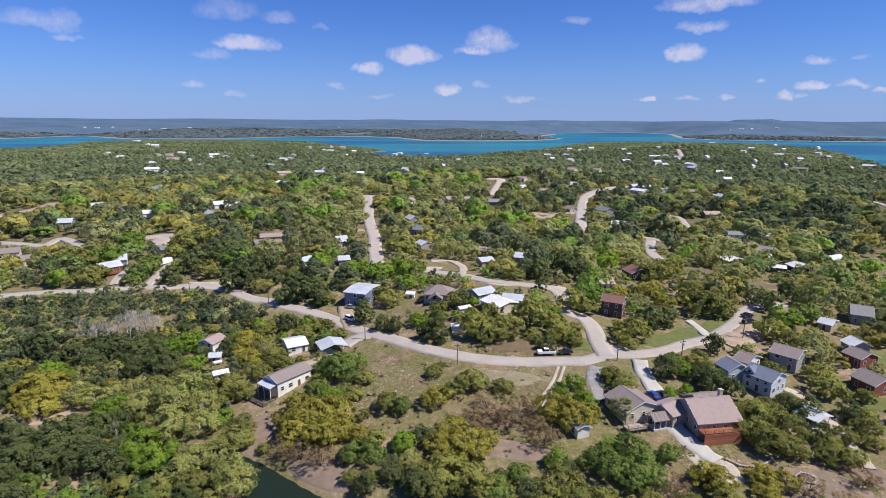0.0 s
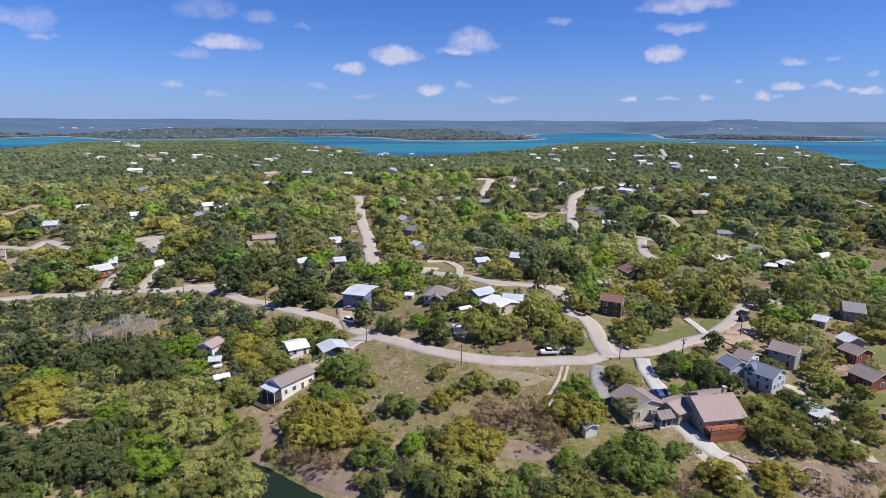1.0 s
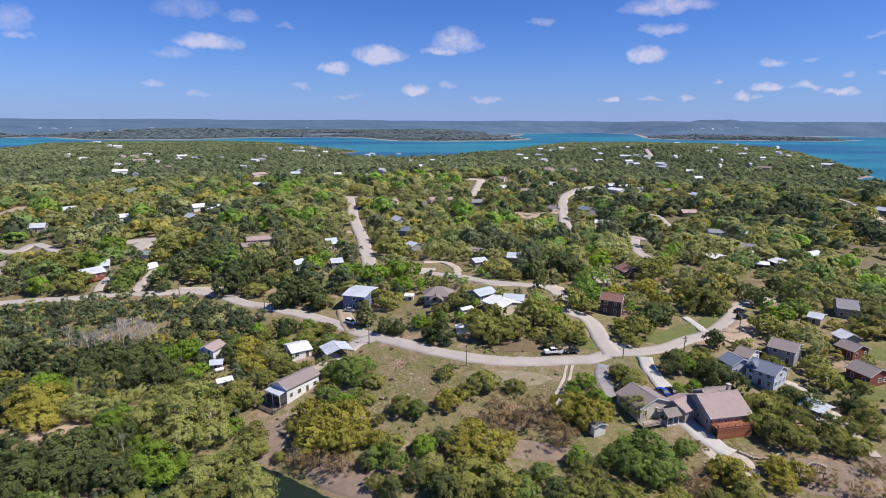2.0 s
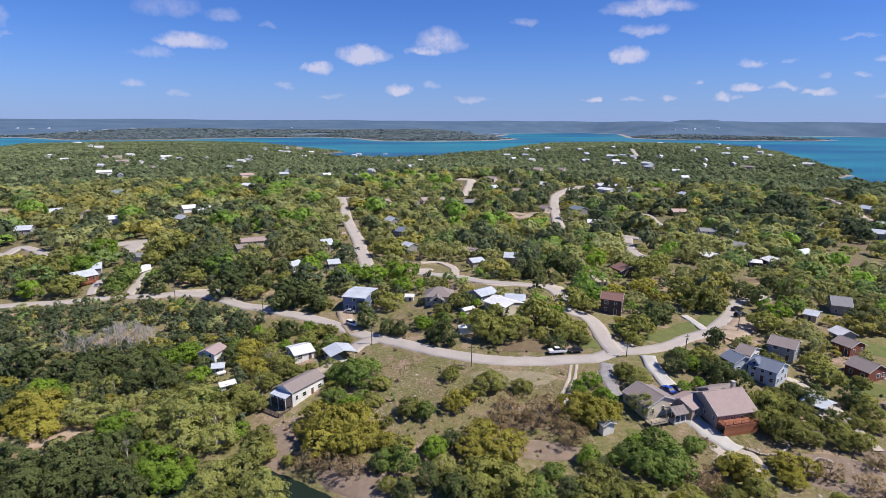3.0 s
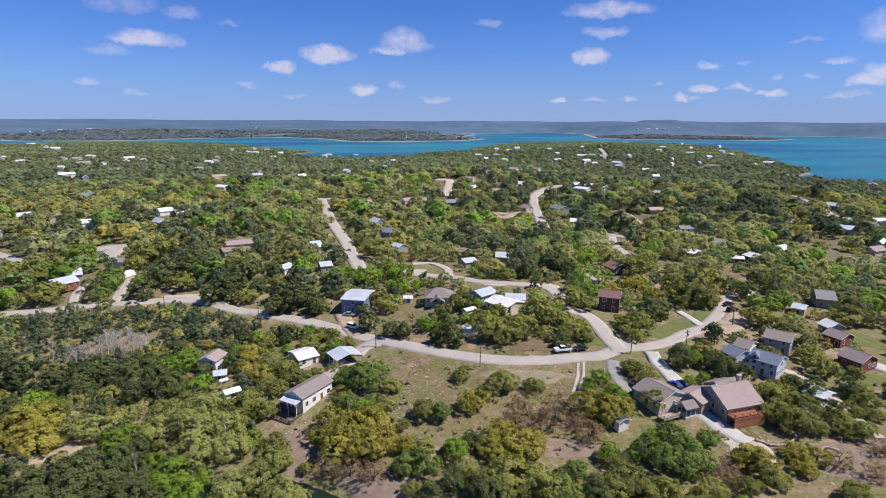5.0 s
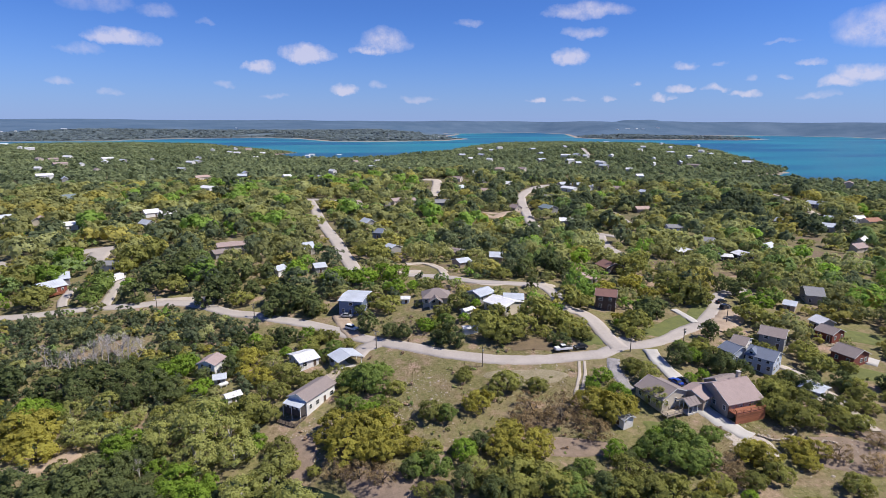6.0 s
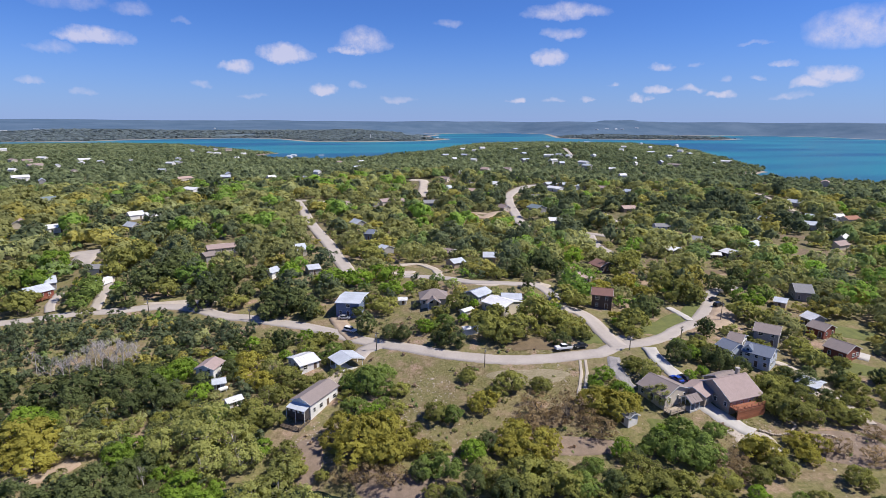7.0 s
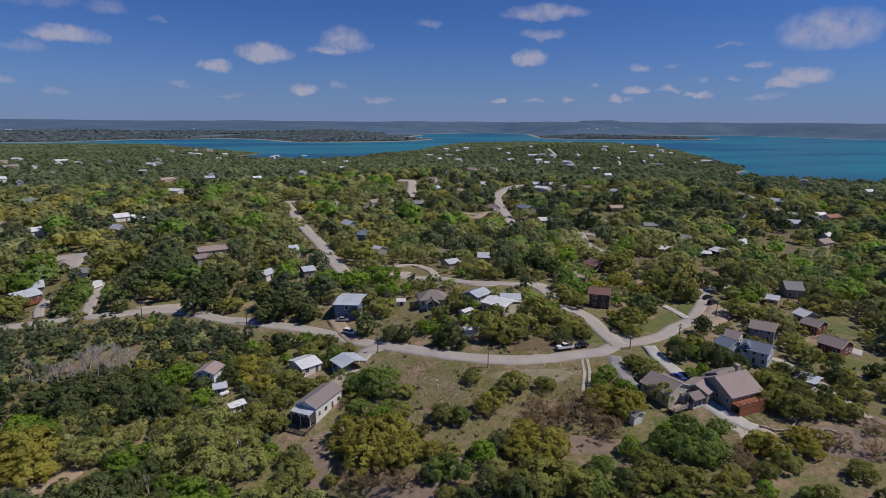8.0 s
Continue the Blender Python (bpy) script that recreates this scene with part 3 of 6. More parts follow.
STEEL = paint("galvanised_steel", (0.5, 0.51, 0.53), (0.36, 0.37, 0.39), 2.0, 0.4, metal=0.7)
RUBBER = paint("tyre_rubber", (0.025, 0.025, 0.026), (0.015, 0.015, 0.016), 2.0, 0.9)


def box(bm, x0, x1, y0, y1, z0, z1):
    v = [bm.verts.new((x, y, z)) for z in (z0, z1) for x, y in ((x0, y0), (x1, y0), (x1, y1), (x0, y1))]
    for f in ((3, 2, 1, 0), (4, 5, 6, 7), (0, 1, 5, 4), (1, 2, 6, 5), (2, 3, 7, 6), (3, 0, 4, 7)):
        bm.faces.new([v[i] for i in f])


def block(name, size, material, parent, label=""):
    bm = bmesh.new()
    box(bm, *size)
    return part(name, bm, material, parent, label)


def slab(bm, corners, thick):
    """A plate: its upper face through the corners, given counter-clockwise from above."""
    top = [bm.verts.new(c) for c in corners]
    low = [bm.verts.new((c[0], c[1], c[2] - thick)) for c in corners]
    bm.faces.new(top)
    bm.faces.new(low[::-1])
    for i in range(len(top)):
        j = (i + 1) % len(top)
        bm.faces.new((top[j], top[i], low[i], low[j]))


def gable_walls(house, length, width, wall, ridge, foot, material, hip=False):
    bm = bmesh.new()
    x, y = length / 2, width / 2
    rise = wall if hip else ridge
    ring = [(-y, -foot), (y, -foot), (y, wall), (0, rise - 0.12), (-y, wall)]
    left = [bm.verts.new((-x, a, b)) for a, b in ring]
    right = [bm.verts.new((x, a, b)) for a, b in ring]
    bm.faces.new(left[::-1])
    bm.faces.new(right)
    for i in range(5):
        j = (i + 1) % 5
        bm.faces.new((left[i], left[j], right[j], right[i]))
    return part("wall", bm, material, house)


def gable_roof(house, length, width, wall, ridge, material, eave=0.5, over=0.4, ribs=False, hip=False, name="roof"):
    x, y = length / 2 + over, width / 2 + eave
    drop = (ridge - wall) / (width / 2) * eave
    bm = bmesh.new()
    low = wall - drop + 0.12
    if hip:
        h = max(0.3, x - y)
        ends = ((-h, 0, ridge + 0.1), (h, 0, ridge + 0.1))
        slab(bm, [(-x, -y, low), (x, -y, low), ends[1], ends[0]], 0.16)
        slab(bm, [(x, y, low), (-x, y, low), ends[0], ends[1]], 0.16)
        slab(bm, [(x, -y, low), (x, y, low), ends[1]], 0.16)
        slab(bm, [(-x, y, low), (-x, -y, low), ends[0]], 0.16)
    else:
        slab(bm, [(-x, -y, low), (x, -y, low), (x, 0, ridge + 0.1), (-x, 0, ridge + 0.1)], 0.16)
        slab(bm, [(x, y, low), (-x, y, low), (-x, 0, ridge + 0.1), (x, 0, ridge + 0.1)], 0.16)
    roof = part(name, bm, material, house)
    if not hip:
        bm = bmesh.new()
        slab(bm, [(-x, -0.16, ridge + 0.1), (x, -0.16, ridge + 0.1), (x, 0, ridge + 0.16), (-x, 0, ridge + 0.16)], 0.05)
        slab(bm, [(x, 0.16, ridge + 0.1), (-x, 0.16, ridge + 0.1), (-x, 0, ridge + 0.16), (x, 0, ridge + 0.16)], 0.05)
        part("ridge_cap", bm, material, roof)
        for sx in (-1, 1):
            bm = bmesh.new()
            for sy in (-1, 1):
                a, b = x * sx, x * sx + 0.05 * sx
                for p, q in (((sy * y, low - 0.02), (0, ridge + 0.08)),):
                    v = [bm.verts.new((u, w[0], w[1] + d)) for u in (a, b) for w in (p, q) for d in (-0.2, 0.0)]
                    bm.faces.new((v[0], v[2], v[3], v[1]))
                    bm.faces.new((v[4], v[5], v[7], v[6]))
                    bm.faces.new((v[1], v[3], v[7], v[5]))
                    bm.faces.new((v[0], v[4], v[6], v[2]))
            part("barge_board", bm, TRIM, roof)
    if ribs and not hip:
        bm = bmesh.new()
        n = int(length / 0.9)
        for k in range(n + 1):
            u = -x + 0.03 + (2 * x - 0.06) * k / n
            for sy in (-1, 1):
                a, b = (sy * y, low + 0.005), (0, ridge + 0.105)
                v = [bm.verts.new((u + du, w[0], w[1] + dz)) for du in (-0.03, 0.03) for w in (a, b) for dz in (0, 0.06)]
                bm.faces.new((v[1], v[3], v[7], v[5]))
                bm.faces.new((v[0], v[2], v[3], v[1]))
                bm.faces.new((v[4], v[5], v[7], v[6]))
        part("standing_seams", bm, material, roof)
    return roof


def opening(house, side, u, z, w, h, length, width, name="window", material=None):
    """A window or door on a wall: side is 'front', 'back', 'left' or 'right'; u along the wall."""
    turn = {"front": 0, "right": 90, "back": 180, "left": 270}[side]
    out = width / 2 if side in ("front", "back") else length / 2
    m = pose(0, 0, 0, 0, 0, turn) @ Matrix.Translation((u, -out, z))
    bm = bmesh.new()
    t = 0.1
    for x0, x1, z0, z1 in ((-w / 2 - t, -w / 2, -t, h + t), (w / 2, w / 2 + t, -t, h + t), (-w / 2, w / 2, h, h + t), (-w / 2, w / 2, -t, 0)):
        box(bm, x0, x1, -0.07, 0.04, z0, z1)
    if name == "window" and h > 0.8:
        box(bm, -w / 2, w / 2, -0.055, 0.02, h * 0.5 - 0.03, h * 0.5 + 0.03)
    bm.transform(m)
    ob = part(name, bm, TRIM, house)
    bm = bmesh.new()
    box(bm, -w / 2, w / 2, -0.03, 0.03, 0, h)
    bm.transform(m)
    part("pane" if name == "window" else "door_leaf", bm, material or GLASS, ob)


def house(x, y, turn, length, width, ridge, wall, wall_name, roof_name, label, storeys=1, hip=False, detail=1, foot=1.6, eave=0.5, z=None, chimney=None, sides="front right back left", noun="house"):
    """A house whose ridge runs along its own x, at a place and a turn in the plan."""
    home = new(noun)
    HOUSE_SPOTS.append((x, y, max(length, width) / 2))
    home.matrix_basis = pose(x, y, ground_z(x, y) if z is None else z, 0, 0, turn)
    gable_walls(home, length, width, wall, ridge, foot, shade_of("wall_paint_" + wall_name, **WALLS[wall_name]), hip)
    gable_roof(home, length, width, wall, ridge, shade_of("roof_" + roof_name, **ROOFS[roof_name]), eave=eave, ribs="metal" in roof_name and detail > 0, hip=hip)
    rng = random.Random(int(x * 7 + y * 13))
    for side in sides.split() if detail else ("front", "right"):
        run = length if side in ("front", "back") else width
        n = max(1, int(run / (2.6 if detail else 4.5)))
        for floor in range(storeys):
            z0 = wall * (floor / storeys) + 0.9
            if z0 + 1.2 > wall:
                z0 = wall - 1.45
            for k in range(n):
                u = -run / 2 + run * (k + 0.5) / n + rng.uniform(-0.25, 0.25)
                if floor == 0 and k == n // 2 and side == "front":
                    opening(home, side, u, 0.05, 0.95, 2.05, length, width, "door", shade_of("door_paint_brown", (0.12, 0.08, 0.06)))
                elif rng.random() < 0.85:
                    opening(home, side, u, z0, rng.choice((0.8, 0.9, 1.3)), min(1.2, wall - z0 - 0.2), length, width)
    if chimney:
        cx, cy, top = chimney
        bm = bmesh.new()
        box(bm, cx - 0.45, cx + 0.45, cy - 0.45, cy + 0.45, 0, top)
        stack = part("chimney", bm, shade_of("wall_paint_limestone", **WALLS["limestone"]), home, "limestone chimney")
        block("chimney_cap", (cx - 0.55, cx + 0.55, cy - 0.55, cy + 0.55, top, top + 0.15), CONCRETE, stack)
    return tagged(home, label, noun.replace("_", " "))


def end_porch(home, length, width, roof_z, reach, roof_name, screen):
    """A lean-to porch on the gable end of a house: sloping roof, posts, a screened room and a railing."""
    x = -length / 2
    bm = bmesh.new()
    slab(bm, [(x - reach, -width / 2, roof_z - 0.5), (x + 0.1, -width / 2, roof_z), (x + 0.1, width / 2, roof_z), (x - reach, width / 2, roof_z - 0.5)], 0.08)
    part("porch_roof", bm, shade_of("roof_" + roof_name, **ROOFS[roof_name]), home, "pale metal porch roof")
    for y in (-width / 2 + 0.1, 0, width / 2 - 0.1):
        block("porch_post", (x - reach + 0.1, x - reach + 0.24, y - 0.07, y + 0.07, -1.5, roof_z - 0.55), TRIM, home)
    block("screen_wall", (x - reach + 0.5, x - 0.05, -width / 2 + 0.3, width / 2 - 0.3, 0.0, roof_z - 0.62), shade_of("wall_paint_dark", **WALLS["dark"]), home, "dark screened porch")
    for k in range(4):
        y = -width / 2 + 0.8 + k * (width - 1.6) / 3
        block("screen_frame", (x - reach + 0.44, x - reach + 0.5, y - 0.35, y + 0.35, roof_z - 1.5, roof_z - 0.95), TRIM, home)


def dormer(home, x, y, z, wide, tall, roof_name):
    """A small gable that looks out of a roof, with one window."""
    bm = bmesh.new()
    ring = [(-wide / 2, 0), (wide / 2, 0), (wide / 2, tall * 0.45), (0, tall), (-wide / 2, tall * 0.45)]
    a = [bm.verts.new((x + u, y, z + v)) for u, v in ring]
    b = [bm.verts.new((x + u, y + 2.6, z + v)) for u, v in ring]
    bm.faces.new(a)
    bm.faces.new(b[::-1])
    for i in range(5):
        j = (i + 1) % 5
        bm.faces.new((a[j], a[i], b[i], b[j]))
    wall = part("dormer", bm, TRIM, home, "white dormer gable")
    bm = bmesh.new()
    e = wide / 2 + 0.25
    low = tall * 0.45 - 0.2
    slab(bm, [(x - e, y - 0.25, z + low), (x, y - 0.25, z + tall + 0.12), (x, y + 2.6, z + tall + 0.12), (x - e, y + 2.6, z + low)][::-1], 0.1)
    slab(bm, [(x, y - 0.25, z + tall + 0.12), (x + e, y - 0.25, z + low), (x + e, y + 2.6, z + low), (x, y + 2.6, z + tall + 0.12)][::-1], 0.1)
    part("dormer_roof", bm, shade_of("roof_" + roof_name, **ROOFS[roof_name]), wall)
    block("pane", (x - 0.4, x + 0.4, y - 0.03, y + 0.03, z + 0.1, z + tall * 0.5), GLASS, wall)


def open_shed(x, y, turn, length, width, ridge, wall, roof_name, label, noun="carport"):
    """A roof on posts."""
    shed = new(noun)
    HOUSE_SPOTS.append((x, y, max(length, width) / 2))
    shed.matrix_basis = pose(x, y, ground_z(x, y), 0, 0, turn)
    gable_roof(shed, length, width, wall, ridge, shade_of("roof_" + roof_name, **ROOFS[roof_name]), ribs=True)
    for sx in (-1, 0, 1):
        for sy in (-1, 1):
            px, py = sx * (length / 2 - 0.15), sy * (width / 2 - 0.15)
            block("post", (px - 0.08, px + 0.08, py - 0.08, py + 0.08, -1.2, wall + 0.05), TRIM, shed)
    for sy in (-1, 1):
        block("beam", (-length / 2, length / 2, sy * (width / 2 - 0.15) - 0.06, sy * (width / 2 - 0.15) + 0.06, wall - 0.18, wall + 0.02), TRIM, shed)
    block("floor_slab", (-length / 2, length / 2, -width / 2, width / 2, -0.8, 0.12), CONCRETE, shed)
    return tagged(shed, label, "carport" if noun == "carport" else "shed")


def deck(x, y, turn, length, width, floor, material, label, rail=True, foot=4.0, skirt=False, z=None):
    """A raised timber deck: boards, posts, joists and a railing."""
    top = new("deck")
    top.matrix_basis = pose(x, y, ground_z(x, y) if z is None else z, 0, 0, turn)
    n = max(4, int(width / 0.42))
    for k in range(n):
        y0 = -width / 2 + width * k / n
        block("board", (-length / 2, length / 2, y0, y0 + width / n - 0.03, floor - 0.08, floor), material, top)
    nx, ny = max(2, int(length / 2.4) + 1), max(2, int(width / 2.4) + 1)
    for i in range(nx):
        for j in range(ny):
            if 0 < i < nx - 1 and 0 < j < ny - 1:
                continue
            px, py = (-0.5 + i / (nx - 1)) * (length - 0.2), (-0.5 + j / (ny - 1)) * (width - 0.2)
            block("post", (px - 0.08, px + 0.08, py - 0.08, py + 0.08, -foot, floor + (1.05 if rail else -0.02)), material, top)
    bm = bmesh.new()
    for sy in (-1, 1):
        box(bm, -length / 2, length / 2, sy * width / 2 - 0.05, sy * width / 2 + 0.05, floor - 0.32, floor - 0.085)
    for sx in (-1, 1):
        box(bm, sx * length / 2 - 0.05, sx * length / 2 + 0.05, -width / 2 + 0.05, width / 2 - 0.05, floor - 0.32, floor - 0.085)
    part("rim_joist", bm, material, top)
    if rail:
        for side, (ax, ay, bx, by) in enumerate(((-1, -1, 1, -1), (1, -1, 1, 1), (-1, -1, -1, 1))):
            bm = bmesh.new()
            x0, x1 = sorted((ax * length / 2, bx * length / 2))
            y0, y1 = sorted((ay * width / 2, by * width / 2))
            for zz in (0.35, 0.68, 1.0):
                box(bm, x0 - 0.04, x1 + 0.04, y0 - 0.04, y1 + 0.04, floor + zz - 0.05, floor + zz + 0.05)
            part("railing", bm, material, top)
    if skirt:
        for side, (x0, x1, y0, y1) in enumerate(((-length / 2, length / 2, -width / 2 - 0.06, -width / 2 - 0.1), (length / 2 + 0.06, length / 2 + 0.1, -width / 2, width / 2))):
            for k in range(8):
                z0 = -foot * 0.55 + (floor - 0.35 + foot * 0.55) * k / 8
                block("skirt_board", (min(x0, x1), max(x0, x1), min(y0, y1), max(y0, y1), z0, z0 + (floor - 0.35 + foot * 0.55) / 8 - 0.03), material, top)
    return tagged(top, label, "deck")


# ---- the homes near the creek and round the meadow ----
trailer = house(-45.7, 152.6, 52, 12.1, 6.2, 5.2, 3.9, "white", "brown_shingle", "long white mobile home with a brown shingle roof", storeys=1, foot=2.4)
end_porch(trailer, 12.1, 6.2, 3.4, 2.6, "grey_metal", True)
deck(-51.2, 145.4, 52, 4.4, 6.4, -0.05, DARK_WOOD, "dark timber porch deck at the end of the mobile home")
deck(-39.5, 161.5, 56, 6.5, 4.5, 2.2, PLANK, "pale plank deck behind the mobile home", rail=False)
open_shed(-36.2, 170.8, -64, 6.6, 8, 4, 2.9, "grey_metal", "gable carport with a grey metal roof by the road")
house(-49.3, 174.8, 29, 6.4, 8, 3.6, 2.6, "white", "white_metal", "low shed with a bright white metal roof", noun="shed")
house(-77, 175.3, 70, 6.1, 5.5, 5.4, 4.3, "white", "tan_shingle", "narrow white two-storey house with a tan roof", storeys=2)
house(-31.7, 212.6, -19, 8.8, 13, 6, 5.3, "blue", "grey_metal", "two-storey blue house with a pale metal roof", storeys=2)
house(-1.0, 207.0, -6, 10.5, 8.4, 5.4, 2.9, "cream", "brown_shingle", "cream house with a hipped grey-brown shingle roof", hip=True)
open_shed(-2.2, 201.6, 84, 3.0, 4.4, 4.2, 2.7, "brown_shingle", "gabled entry porch of the cream house", noun="porch")
house(21.3, 191.5, -58, 10.1, 10, 4.2, 3.0, "cream", "white_metal", "low house under a broad white metal roof")
house(15, 201.3, 34, 8.2, 7, 4.2, 2.9, "grey", "grey_metal", "low wing with a pale metal roof")
house(26.3, 195.6, -16, 6.9, 7, 4, 2.9, "grey", "grey_metal", "low shed with a grey metal roof")
house(63.4, 195.0, -30, 7.4, 6.4, 7.4, 5.6, "brown", "rust_shingle", "dark brown two-storey house with white windows", storeys=2)
house(68.2, 222.9, 2, 5.4, 8, 4.5, 2.9, "cream", "pink_shingle", "house with a faded pink shingle roof")
house(86.7, 238.8, -79, 7.9, 9, 5, 3.2, "brown", "rust_shingle", "red-brown house under trees")
house(50, 133.7, -71, 9.1, 10, 5, 3.0, "cream", "brown_shingle", "tan house with a grey-brown shingle roof above the creek", storeys=1)
house(67.7, 129.7, 8, 11.4, 12, 6.6, 3.2, "tan", "tan_shingle", "large house with a broad mauve-brown shingle roof", storeys=1, foot=2.5, chimney=(4.6, 1.5, 7.6))
house(69.1, 133.6, 14, 7, 7, 5, 3.2, "tan", "brown_shingle", "back wing with a grey-brown shingle roof", sides="front left")
house(59.5, 131.2, 27, 6.8, 7, 4.2, 2.8, "tan", "tan_shingle", "garage wing with a brown shingle roof", noun="garage")
deck(68.0, 122.4, 8, 9.8, 2.8, 2.7, REDWOOD, "red-stained timber deck with railings and skirting", skirt=True)
slate = house(91.2, 144.7, -57, 7.8, 8, 6.2, 4.4, "pale_blue", "blue_shingle", "pale blue two-storey house with a slate blue roof and white gables", storeys=2)
dormer(slate, -2.6, -3.6, 4.2, 2.4, 2.2, "blue_shingle")
house(84.6, 149.8, -76, 5.2, 7, 5.2, 3.6, "pale_blue", "blue_shingle", "wing of the pale blue house with a slate blue roof", storeys=1)
house(92.3, 156.1, -54, 4.2, 8, 4.5, 3.0, "white", "brown_shingle", "small white house with a grey-brown roof")
house(105.7, 157.8, -48, 7.3, 9, 6, 4.4, "grey", "brown_shingle", "grey two-storey house under repair", storeys=2)
house(128.4, 158.3, -74, 5.7, 7, 4.5, 3.0, "red", "brown_shingle", "red-walled cabin with a brown roof")
house(121.4, 143.5, -75, 6.8, 8, 5, 3.2, "red", "brown_shingle", "red barn with a long brown roof", noun="barn")
open_shed(95.1, 129.1, -63, 5.4, 6, 3.2, 2.5, "grey_metal", "small carport with a blue-grey metal roof")
house(33.8, 127.2, -72, 7.2, 3.4, 3.1, 2.4, "white", "grey_shingle", "long white garden shed under trees", noun="shed", sides="front")
house(170.3, 254.7, -89, 6.6, 9, 4.8, 3.6, "dark", "white_metal", "dark timber house with a white metal roof", storeys=2)
house(161, 256.2, -26, 6.1, 6, 3.4, 2.6, "dark", "white_metal", "low dark wing with a white metal roof")
house(144.6, 267.8, -74, 7.6, 10, 4.6, 3.4, "dark", "white_metal", "dark house with a pale metal roof")
house(181.9, 335.2, -17, 9.2, 9, 5.2, 3.8, "pale_blue", "grey_shingle", "pale blue two-storey house with a grey roof", storeys=2)
house(200.6, 333.9, -23, 5.9, 8, 4.5, 3.2, "grey", "grey_metal", "grey-roofed house among oaks", detail=0)
house(173.4, 288.3, -48, 6, 9, 5, 3.4, "white", "grey_shingle", "white house with a grey gable roof", detail=0)
house(154.1, 193.2, -31, 6.3, 11, 6, 3.8, "grey", "grey_shingle", "broad grey house with a grey shingle roof")
house(136.1, 184.5, -50, 4, 7, 3.5, 2.6, "tan", "grey_metal", "low outbuilding with a flat pale roof", detail=0)
house(132.6, 166, -88, 4.7, 6, 4.5, 3.0, "grey", "white_metal", "shed with a pale metal roof", detail=0, noun="shed")
house(296.2, 329.3, -46, 8.6, 11, 5.5, 3.6, "cream", "grey_metal", "house with a pale metal roof past the field", detail=0)
house(-156.5, 253.8, 50, 9.1, 8, 5, 3.2, "red", "grey_metal", "house with a pale metal roof and timber porch")
deck(-153.2, 249.3, 50, 7, 2.6, 1.0, REDWOOD, "brown timber porch deck with railing")
house(-155.7, 263.2, 25, 5, 7, 5.5, 3.6, "grey", "grey_metal", "house with a pale metal roof behind oaks")
house(-141.9, 279.5, -6, 7, 6, 4.2, 2.9, "white", "grey_shingle", "small white house on the cul-de-sac")
house(-223.4, 280.8, 31, 9.4, 9, 5, 3.2, "cream", "brown_shingle", "long cream house with a brown roof")
house(-204.8, 268.5, 48, 5.7, 8, 5, 3.2, "cream", "brown_shingle", "cream wing with a brown roof")
house(-92.3, 300.8, 18, 13.7, 8, 4, 2.8, "cream", "tan_shingle", "long low house with a tan roof", detail=0)
house(-96.2, 288.1, 33, 5.5, 7, 4, 2.8, "grey", "brown_shingle", "low house with a grey-brown roof", detail=0)
house(-53.8, 292.8, 21, 5.5, 9, 5.5, 3.4, "cream", "grey_metal", "cream house by the hill road", detail=0)
house(-46.7, 258.4, 16, 5, 7, 4, 2.8, "grey", "grey_metal", "low house with a pale grey roof", detail=0)
house(-64.8, 257.3, 54, 6.4, 6, 4, 2.8, "white", "grey_metal", "small white house among dark junipers", detail=0)
house(-13.9, 332.5, -21, 6, 8, 5.5, 3.6, "blue", "blue_shingle", "blue house with a blue-grey roof", detail=0)
house(-9.6, 298.3, -55, 6.7, 8, 4.5, 3.0, "grey", "grey_metal", "house with a grey metal roof", detail=0)
house(21.3, 262.7, 22, 6.6, 7, 4, 2.8, "tan", "grey_metal", "low house with a pale roof among bare oaks", detail=0)
house(39.7, 266.6, -16, 5.9, 8, 5, 3.4, "tan", "grey_metal", "house with a pale metal roof", detail=0)
house(23.2, 289.1, -41, 6.3, 8, 4, 2.8, "tan", "tan_shingle", "low house under oaks", detail=0)
house(149.3, 476.6, -5, 9.8, 10, 6, 3.8, "blue", "grey_shingle", "blue-grey house beside the hilltop road", detail=0)
house(123.6, 413.3, -73, 12, 10, 7, 5.0, "grey", "green_metal", "tall house with a grey-green roof", detail=0)
house(120.5, 369.8, -18, 9.5, 8, 5, 3.4, "grey", "white_metal", "house with a bright white roof", detail=0)
house(192.1, 533.6, -63, 16.4, 9, 5, 3.4, "white", "white_metal", "long white building on the hill", detail=0)
house(214.6, 562, -5, 8.8, 9, 5, 3.4, "grey", "grey_metal", "grey-roofed building on the hill", detail=0)
house(216, 541, -81, 9.5, 9, 5, 3.4, "white", "white_metal", "white building on the hill", detail=0)
house(42.6, 442.5, -5, 13.8, 12, 5, 3.2, "blue", "grey_shingle", "long house with a blue-grey roof below the lot", detail=0)
house(115.3, 636.8, -69, 16, 10, 5, 3.4, "white", "white_metal", "white-roofed house on the hilltop", detail=0)
house(104.2, 553.7, -35, 10.2, 10, 4.5, 3.2, "grey", "grey_metal", "grey house on the hilltop", detail=0)
house(126.3, 530.1, -47, 6.8, 10, 7.5, 5.4, "white", "white_metal", "tall white house on the hill", detail=0)
house(207.8, 421.6, -5, 11.2, 10, 5, 3.2, "tan", "pink_shingle", "house with a pinkish-brown roof", detail=0)
house(359.4, 561.1, -5, 9.2, 10, 6, 4.0, "cream", "pink_shingle", "pink-roofed house among trees", detail=0)
house(-156.2, 554.9, -40, 16.1, 12, 6, 4.6, "white", "white_metal", "large white building with a low roof", detail=0)
house(-138.5, 530.4, -5, 13.5, 14, 5, 4.0, "white", "white_metal", "white hall with a flat white roof", detail=0)
